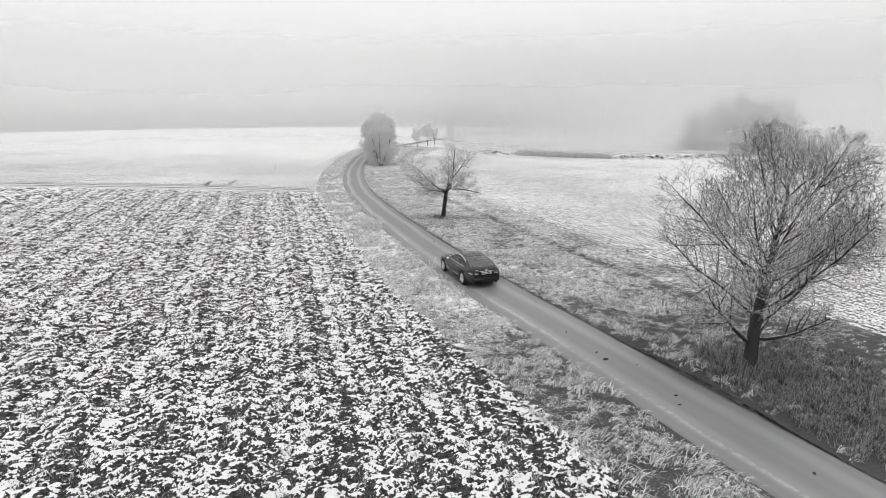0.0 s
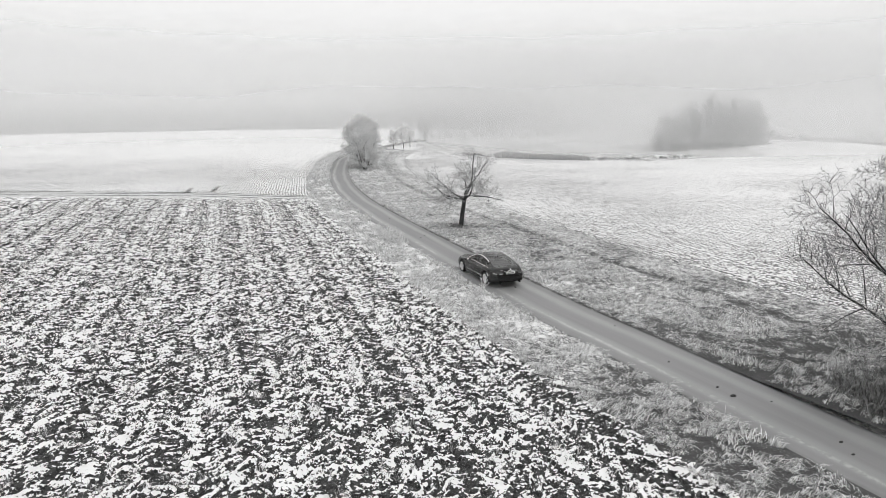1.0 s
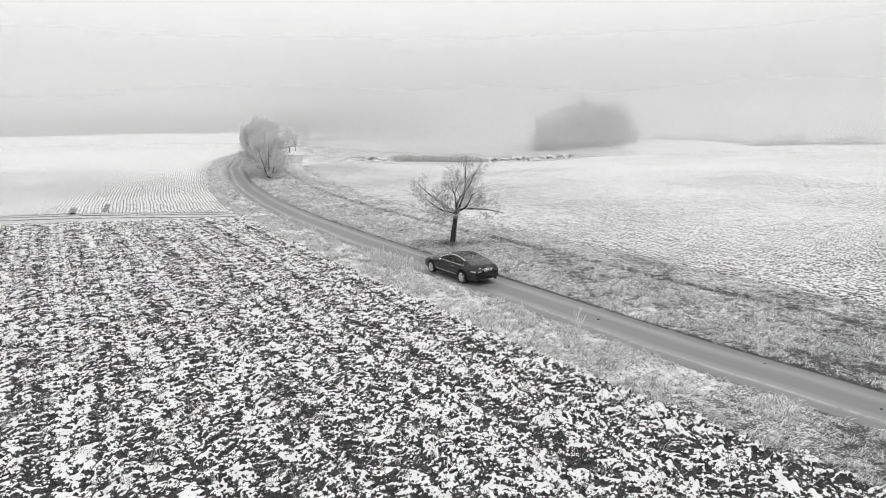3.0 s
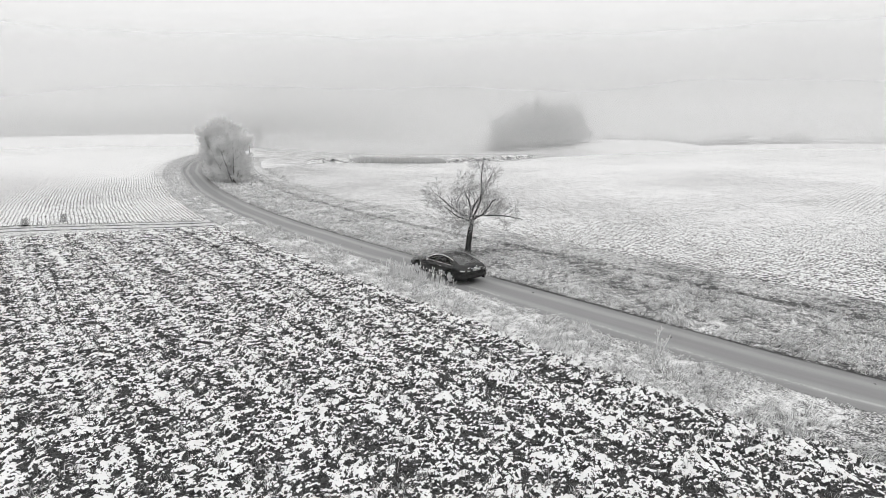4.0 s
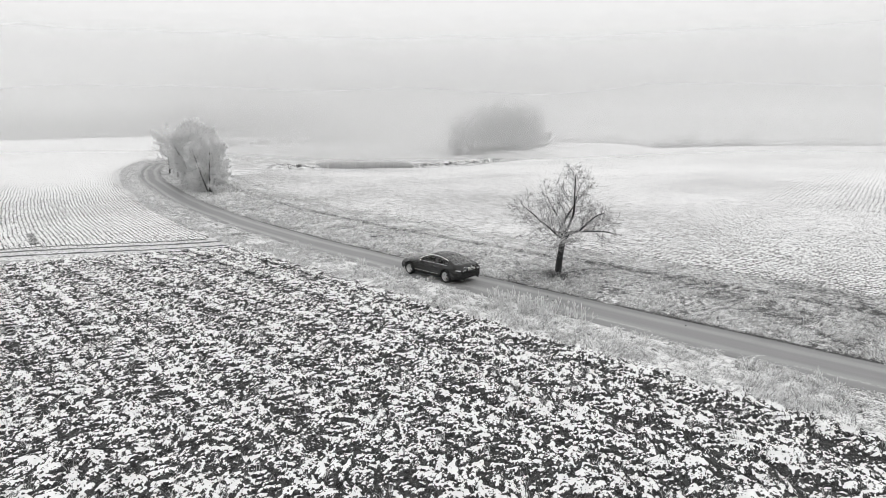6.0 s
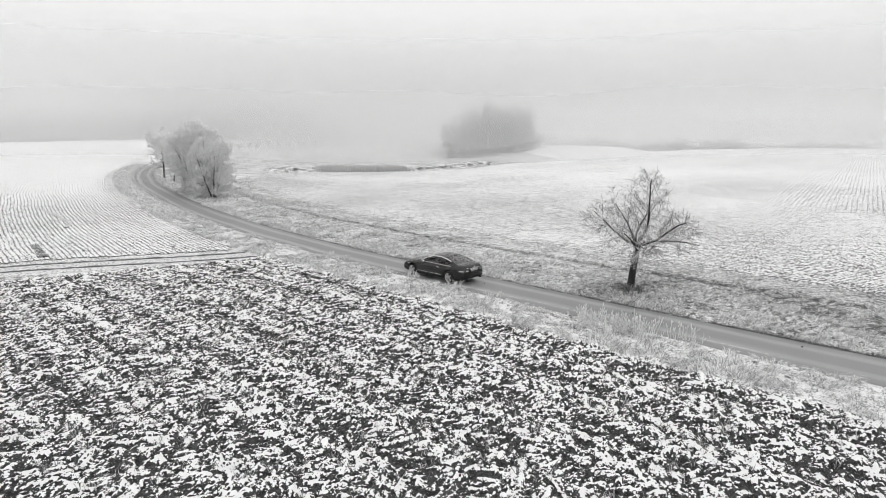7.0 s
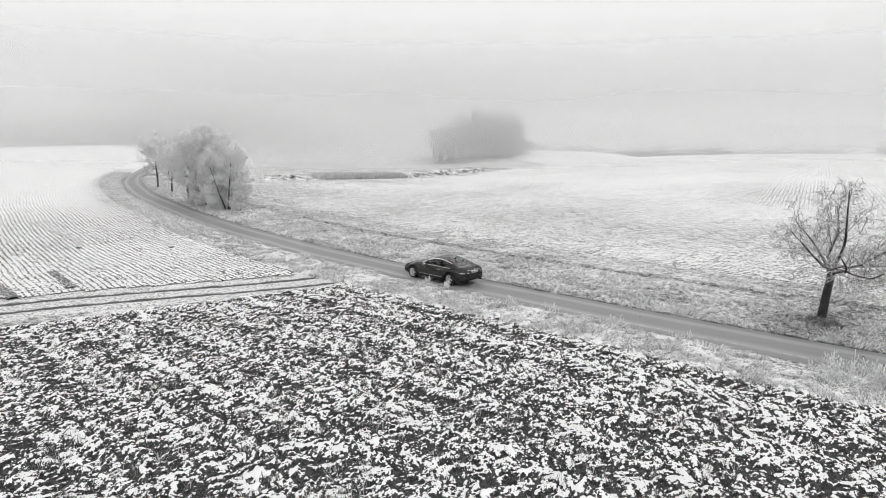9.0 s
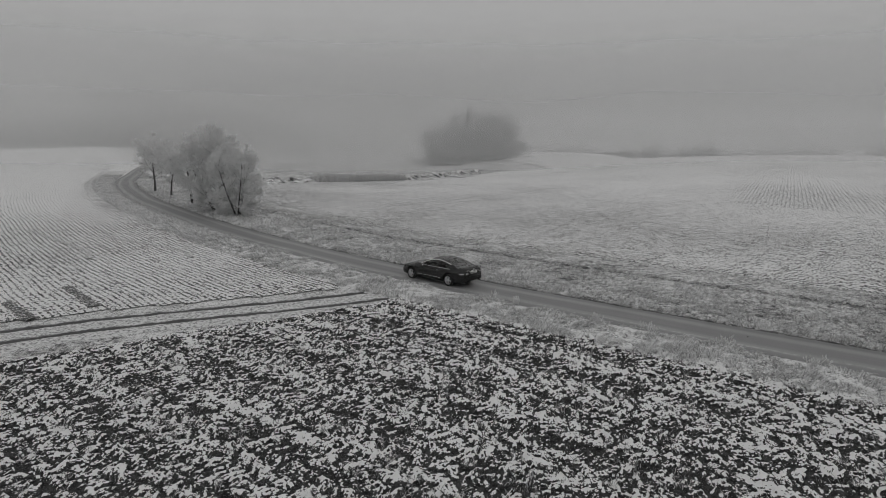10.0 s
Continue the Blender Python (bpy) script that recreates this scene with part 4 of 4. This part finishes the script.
def patch(f, nu, nv):
    """A surface from f(u, v), both from 0 to 1."""
    bm = bmesh.new()
    rows = [[bm.verts.new(f(i / nu, j / nv)) for j in range(nv + 1)] for i in range(nu + 1)]
    for i in range(nu):
        for j in range(nv):
            bm.faces.new((rows[i][j], rows[i + 1][j], rows[i + 1][j + 1], rows[i][j + 1]))
    bmesh.ops.recalc_face_normals(bm, faces=bm.faces)
    return bm


def rod(points, radius, sides=6):
    wood = Wood()
    wood.limb([Vector(p) for p in points], [radius] * len(points), sides)
    bm = bmesh.new()
    vs = [bm.verts.new(p) for p in wood.v]
    for f in wood.f:
        bm.faces.new([vs[i] for i in f])
    for ring in (vs[:sides], vs[-sides:]):
        bm.faces.new(ring)
    return bm


def block(size, at, turn=(0, 0, 0), round_by=0.01):
    bm = bmesh.new()
    bmesh.ops.create_cube(bm, size=1, matrix=Matrix.LocRotScale(at, Euler([radians(a) for a in turn]), size))
    bmesh.ops.bevel(bm, geom=bm.edges[:], offset=round_by, segments=2, affect="EDGES")
    return bm


def lathe(profile, count, gap=None):
    """A ring turned about the y axis from (radius, y) points."""
    bm = bmesh.new()
    rings = [[bm.verts.new((r * math.cos(a), y, r * math.sin(a))) for r, y in profile] for a in (2 * math.pi * i / count for i in range(count))]
    for i in range(count):
        p, q = rings[i], rings[(i + 1) % count]
        for j in range(len(profile) - 1):
            bm.faces.new((p[j], q[j], q[j + 1], p[j + 1]))
    bmesh.ops.recalc_face_normals(bm, faces=bm.faces)
    return bm


def make_wheel(parent):
    wheel = part("wheel", lathe([(0.001, 0.115), (0.05, 0.115), (0.06, 0.10), (0.06, 0.02)], 12), ALLOY, parent)
    part("tyre", lathe([(0.235, -0.10), (0.29, -0.115), (0.325, -0.10), (0.333, -0.05), (0.333, 0.05), (0.325, 0.10), (0.29, 0.118), (0.238, 0.105), (0.235, -0.10)], 36), RUBBER, wheel, "black rubber tyre")
    part("rim", lathe([(0.24, -0.09), (0.215, -0.08), (0.2, 0.0), (0.222, 0.09), (0.242, 0.108)], 36), ALLOY, wheel, "silver alloy rim")
    part("brake_disc", lathe([(0.05, -0.02), (0.15, -0.02), (0.15, 0.0), (0.05, 0.0)], 24), DARK, wheel)
    for i in range(10):
        a = 2 * math.pi * (i // 2) / 5 + (0.17 if i % 2 else -0.17)
        m = Matrix.Rotation(a, 4, "Y")
        bm = block((0.19, 0.03, 0.032), (0.135, 0.09, 0), (0, 0, 0), 0.006)
        bmesh.ops.transform(bm, matrix=m, verts=bm.verts)
        part("spoke", bm, ALLOY, wheel)
    return wheel


def cabin_half(z):
    return 0.795 - 0.40 * (z - 0.95)


def make_car():
    car = new("car")
    # shell
    xs = [-1.1, -1.085, -1.05] + [float(x) for x in np.arange(-1.0, 3.70, 0.055)] + [3.70, 3.74, 3.76]
    bm = bmesh.new()
    rings = []
    for x in xs:
        pts = half_ring(x)
        k = 0.93 if x in (-1.1, 3.76) else 0.975 if x in (-1.085, 3.74) else 1.0
        mid = 0.62
        full = [(y, z) for y, z in pts] + [(-y, z) for y, z in pts[-2:0:-1]]
        rings.append([bm.verts.new((x + (0.10 * (0.75 - z) if x < -0.9 and z > 0.75 else 0) * -1, y * k, mid + (z - mid) * k)) for y, z in full])
    n = len(rings[0])
    for p, q in zip(rings, rings[1:]):
        for j in range(n):
            bm.faces.new((p[j], q[j], q[(j + 1) % n], p[(j + 1) % n]))
    bm.faces.new(rings[0])
    bm.faces.new(rings[-1])
    bmesh.ops.recalc_face_normals(bm, faces=bm.faces)
    part("body", bm, PAINT, car, "glossy black painted body")

    def crown(x, v):
        zr = line_at(x, ROOFLINE)
        w = cabin_half(max(0.97, zr - 0.06)) - 0.03
        return (x, v * w, zr - 0.055 * abs(v) ** 2.5)

    part("roof", patch(lambda u, v: crown(0.28 + 1.06 * u, 2 * v - 1), 16, 16), PAINT, car)
    part("rear_window", patch(lambda u, v: crown(-0.58 + 0.86 * u, (2 * v - 1) * 0.9), 12, 12), GLASS_REAR, car, "tinted rear window")
    part("windscreen", patch(lambda u, v: crown(1.34 + 0.95 * u, (2 * v - 1) * 0.93), 12, 12), GLASS, car, "tinted windscreen")
    for side in (1, -1):
        def wall(x, u, side=side):
            top = crown(x, 1.0)
            z0 = 0.93
            z = z0 + (top[2] - z0) * u
            return (x, side * (cabin_half(0.93) + (top[1] - cabin_half(0.93)) * u), z)

        part("rear_pillar", patch(lambda u, v: wall(-0.58 + 0.5 * u, v), 8, 6), PAINT, car)
        part("rear_pillar_rim", patch(lambda u, v: crown(-0.58 + 0.86 * u, side * (0.9 + 0.1 * v)), 12, 2), PAINT, car)
        part("windscreen_pillar", patch(lambda u, v: crown(1.34 + 0.95 * u, side * (0.93 + 0.07 * v)), 12, 2), PAINT, car)
        part("window_frame", patch(lambda u, v: wall(-0.08 + 2.3 * u, 0.93 + 0.07 * v), 24, 1), PAINT, car)
        part("side_window", patch(lambda u, v: wall(-0.08 + 2.3 * u, 0.93 * v), 24, 6), GLASS, car, "dark tinted side window")
        part("door_pillar", patch(lambda u, v: wall(0.62 + 0.06 * u, 0.95 * v)[:1] + (wall(0.62, 0.95 * v)[1] + side * 0.004, wall(0.62, 0.95 * v)[2]), 1, 4), DARK, car)
        arc = [wall(-0.10 + 2.28 * i / 30, 0.95) for i in range(31)]
        arc = [(x, y + side * 0.008, max(z, 0.955)) for x, y, z in arc]
        part("chrome_window_arc", rod(arc, 0.026, 6), CHROME, car, "bright chrome strip over the windows")
        part("chrome_belt_strip", rod([(x, side * (cabin_half(0.945) + 0.012), 0.95) for x in np.linspace(-0.14, 2.15, 12)], 0.014), CHROME, car, "bright chrome strip under the windows")
        part("chrome_side_strip", rod([(x, side * (side_y(x, 0.40) + 0.004), 0.40) for x in np.linspace(0.5, 2.42, 16)], 0.012), CHROME, car, "thin bright strip along the door")
        part("side_skirt", rod([(x, side * (side_y(x, 0.27) + 0.0), 0.25) for x in np.linspace(0.42, 2.46, 16)], 0.03), PAINT, car)
        part("door_handle", rod([(x, side * (side_y(x, 0.80) + 0.016), 0.80) for x in (0.70, 0.74, 0.86, 0.90)], 0.013), CHROME, car, "chrome door handle")
        for x in (0.58, 2.02):
            part("door_seam", rod([(x + 0.02 * math.sin(z * 4), side * (side_y(x, z) - 0.001), z) for z in np.linspace(0.30, 0.90, 9)], 0.005, 4), DARK, car)
        mirror = part("wing_mirror", block((0.14, 0.2, 0.13), (1.86, side * 0.98, 0.99), (0, 0, side * -8), 0.045), PAINT, car)
        part("mirror_glass", block((0.006, 0.16, 0.09), (1.79, side * 0.98, 0.99), (0, 0, side * -8), 0.002), CHROME, mirror)
        part("mirror_arm", rod([(1.88, side * 0.80, 0.95), (1.87, side * 0.92, 0.97)], 0.022), PAINT, mirror)
        lamp = part("tail_lamp", patch(lambda u, v: (-1.06 + 0.36 * u, side * (side_y(-1.06 + 0.36 * u, 0.70 + 0.15 * v * (1 - 0.55 * u)) + 0.008), 0.72 + 0.15 * v * (1 - 0.55 * u)), 8, 4), TAIL, car, "tail lamp of glossy glass")
        part("lamp_strip", patch(lambda u, v: (-1.05 + 0.30 * u, side * (side_y(-1.05 + 0.30 * u, 0.76) + 0.014), 0.755 + 0.04 * v), 6, 2), LAMP, lamp, "white bar of the tail lamp")
        part("tail_lamp_inner", block((0.03, 0.26, 0.12), (-1.098, side * 0.53, 0.79), (0, 0, 0), 0.012), TAIL, car, "tail lamp of glossy glass")
        part("headlamp", patch(lambda u, v: (3.30 + 0.36 * u, side * (side_y(3.30 + 0.36 * u, 0.62) * (1 - 0.10 * u) + 0.01 - 0.09 * v), 0.62 + 0.13 * v - 0.06 * u), 6, 4), LAMP, car, "clear headlamp")
        part("exhaust_tip", rod([(-1.0, side * 0.55, 0.29), (-1.13, side * 0.55, 0.29)], 0.04, 10), DARK, car)
        seat = part("front_seat", block((0.18, 0.46, 0.5), (0.95, side * 0.37, 0.96), (0, -14, 0), 0.06), LEATHER, car)
        part("headrest", block((0.1, 0.26, 0.17), (0.86, side * 0.37, 1.23), (0, -10, 0), 0.04), LEATHER, seat)
    part("rear_bench", block((0.16, 1.1, 0.3), (0.02, 0, 1.0), (0, -20, 0), 0.05), LEATHER, car)
    part("dashboard", block((0.3, 1.3, 0.1), (1.98, 0, 1.0), (0, 0, 0), 0.04), DARK, car)
    part("steering_wheel", lathe([(0.165, -0.012), (0.185, 0.0), (0.165, 0.012), (0.15, 0.0), (0.165, -0.012)], 20), DARK, car).matrix_basis = pose(1.62, 0.37, 1.02, 0, 0, 90)
    for side in (1, -1):
        part("tail_lamp_bar", block((0.012, 0.2, 0.022), (-1.114, side * 0.54, 0.775), (0, 0, 0), 0.004), LAMP, car, "white bar of the tail lamp")
    part("number_plate", block((0.015, 0.52, 0.115), (-1.125, 0, 0.80), (0, 4, 0), 0.004), PLATE, car, "white number plate")
    for y, wide in ((0.20, 0.05), (0.13, 0.05), (0.05, 0.03), (-0.02, 0.05), (-0.09, 0.05), (-0.17, 0.05)):
        part("plate_bar", block((0.006, wide, 0.07), (-1.135, y, 0.80), (0, 4, 0), 0.001), INK, car)
    part("boot_strip", block((0.02, 0.78, 0.028), (-1.135, 0, 0.905), (0, 0, 0), 0.006), CHROME, car, "chrome strip above the plate")
    part("boot_badge", lathe([(0.001, 0.006), (0.04, 0.006), (0.042, 0.0)], 16), CHROME, car).matrix_basis = pose(-1.125, 0, 0.965, 0, 0, 90)
    part("model_bar", block((0.012, 0.16, 0.028), (-1.125, 0.52, 0.955), (0, 0, 0), 0.003), CHROME, car)
    part("boot_lip", rod([(-1.09, y, 1.0 - 0.03 * abs(y / 0.7) ** 3) for y in np.linspace(-0.7, 0.7, 11)], 0.018), PAINT, car)
    part("bumper_insert", block((0.02, 1.3, 0.08), (-1.105, 0, 0.40), (0, 0, 0), 0.01), DARK, car)
    part("bumper_line", rod([(-1.112, y, 0.62) for y in np.linspace(-0.74, 0.74, 5)], 0.006, 4), DARK, car)
    part("roof_aerial", block((0.10, 0.02, 0.05), (0.30, 0, 1.385), (0, 25, 0), 0.008), DARK, car)
    part("grille", block((0.02, 0.7, 0.16), (3.755, 0, 0.58), (0, 0, 0), 0.008), CHROME, car)
    part("underbody", block((3.6, 1.2, 0.12), (1.4, 0, 0.24), (0, 0, 0), 0.02), DARK, car)
    made = []
    for x in (0.0, BASE):
        for side in (1, -1):
            made.append((make_wheel(car), (x, side * 0.785, 0.333), side))
    return tagged(car, "black two-door coupe driving along the lane", "car"), made


car, wheels = make_car()

CAR_S = [(0.0, 99.85), (0.5, 101.7), (1.0, 103.5), (1.5, 105.3), (2.0, 107.1), (2.5, 108.9), (4.0, 114.4), (4.5, 116.35), (5.0, 118.4), (5.5, 120.45),
         (7.0, 127.0), (7.5, 129.25), (8.0, 131.5), (8.5, 133.75), (9.0, 136.0), (9.5, 138.3), (10.0, 140.6)]
RUN = np.polyfit([a for a, _ in CAR_S], [b for _, b in CAR_S], 5)


def car_pose(t):
    s = float(np.polyval(RUN, t))
    off = -0.2 + 0.3 * float(smooth(6.5, 9.5, t))
    x, y, _, _ = road_frame(s, off)
    x2, y2, _, _ = road_frame(s + BASE, off)
    z, z2 = float(land(x, y)) + 0.055, float(land(x2, y2)) + 0.055
    yaw, pitch = math.atan2(y2 - y, x2 - x), -math.atan2(z2 - z, BASE)
    return Matrix.Translation((float(x), float(y), z)) @ Euler((0, pitch, yaw)).to_matrix().to_4x4()


def wheel_pose(at, side, t):
    turn = (np.polyval(RUN, t) - np.polyval(RUN, 0)) / 0.333
    return Matrix.Translation(at) @ Matrix.Rotation(float(turn), 4, "Y") @ Matrix.Rotation(0 if side > 0 else math.pi, 4, "Z")


def motions():
    times = [i / 10 for i in range(101)]
    walk(car, [(t, car_pose(t)) for t in times])
    for wheel, at, side in wheels:
        walk(wheel, [(t, wheel_pose(at, side, t)) for t in times])


motions()
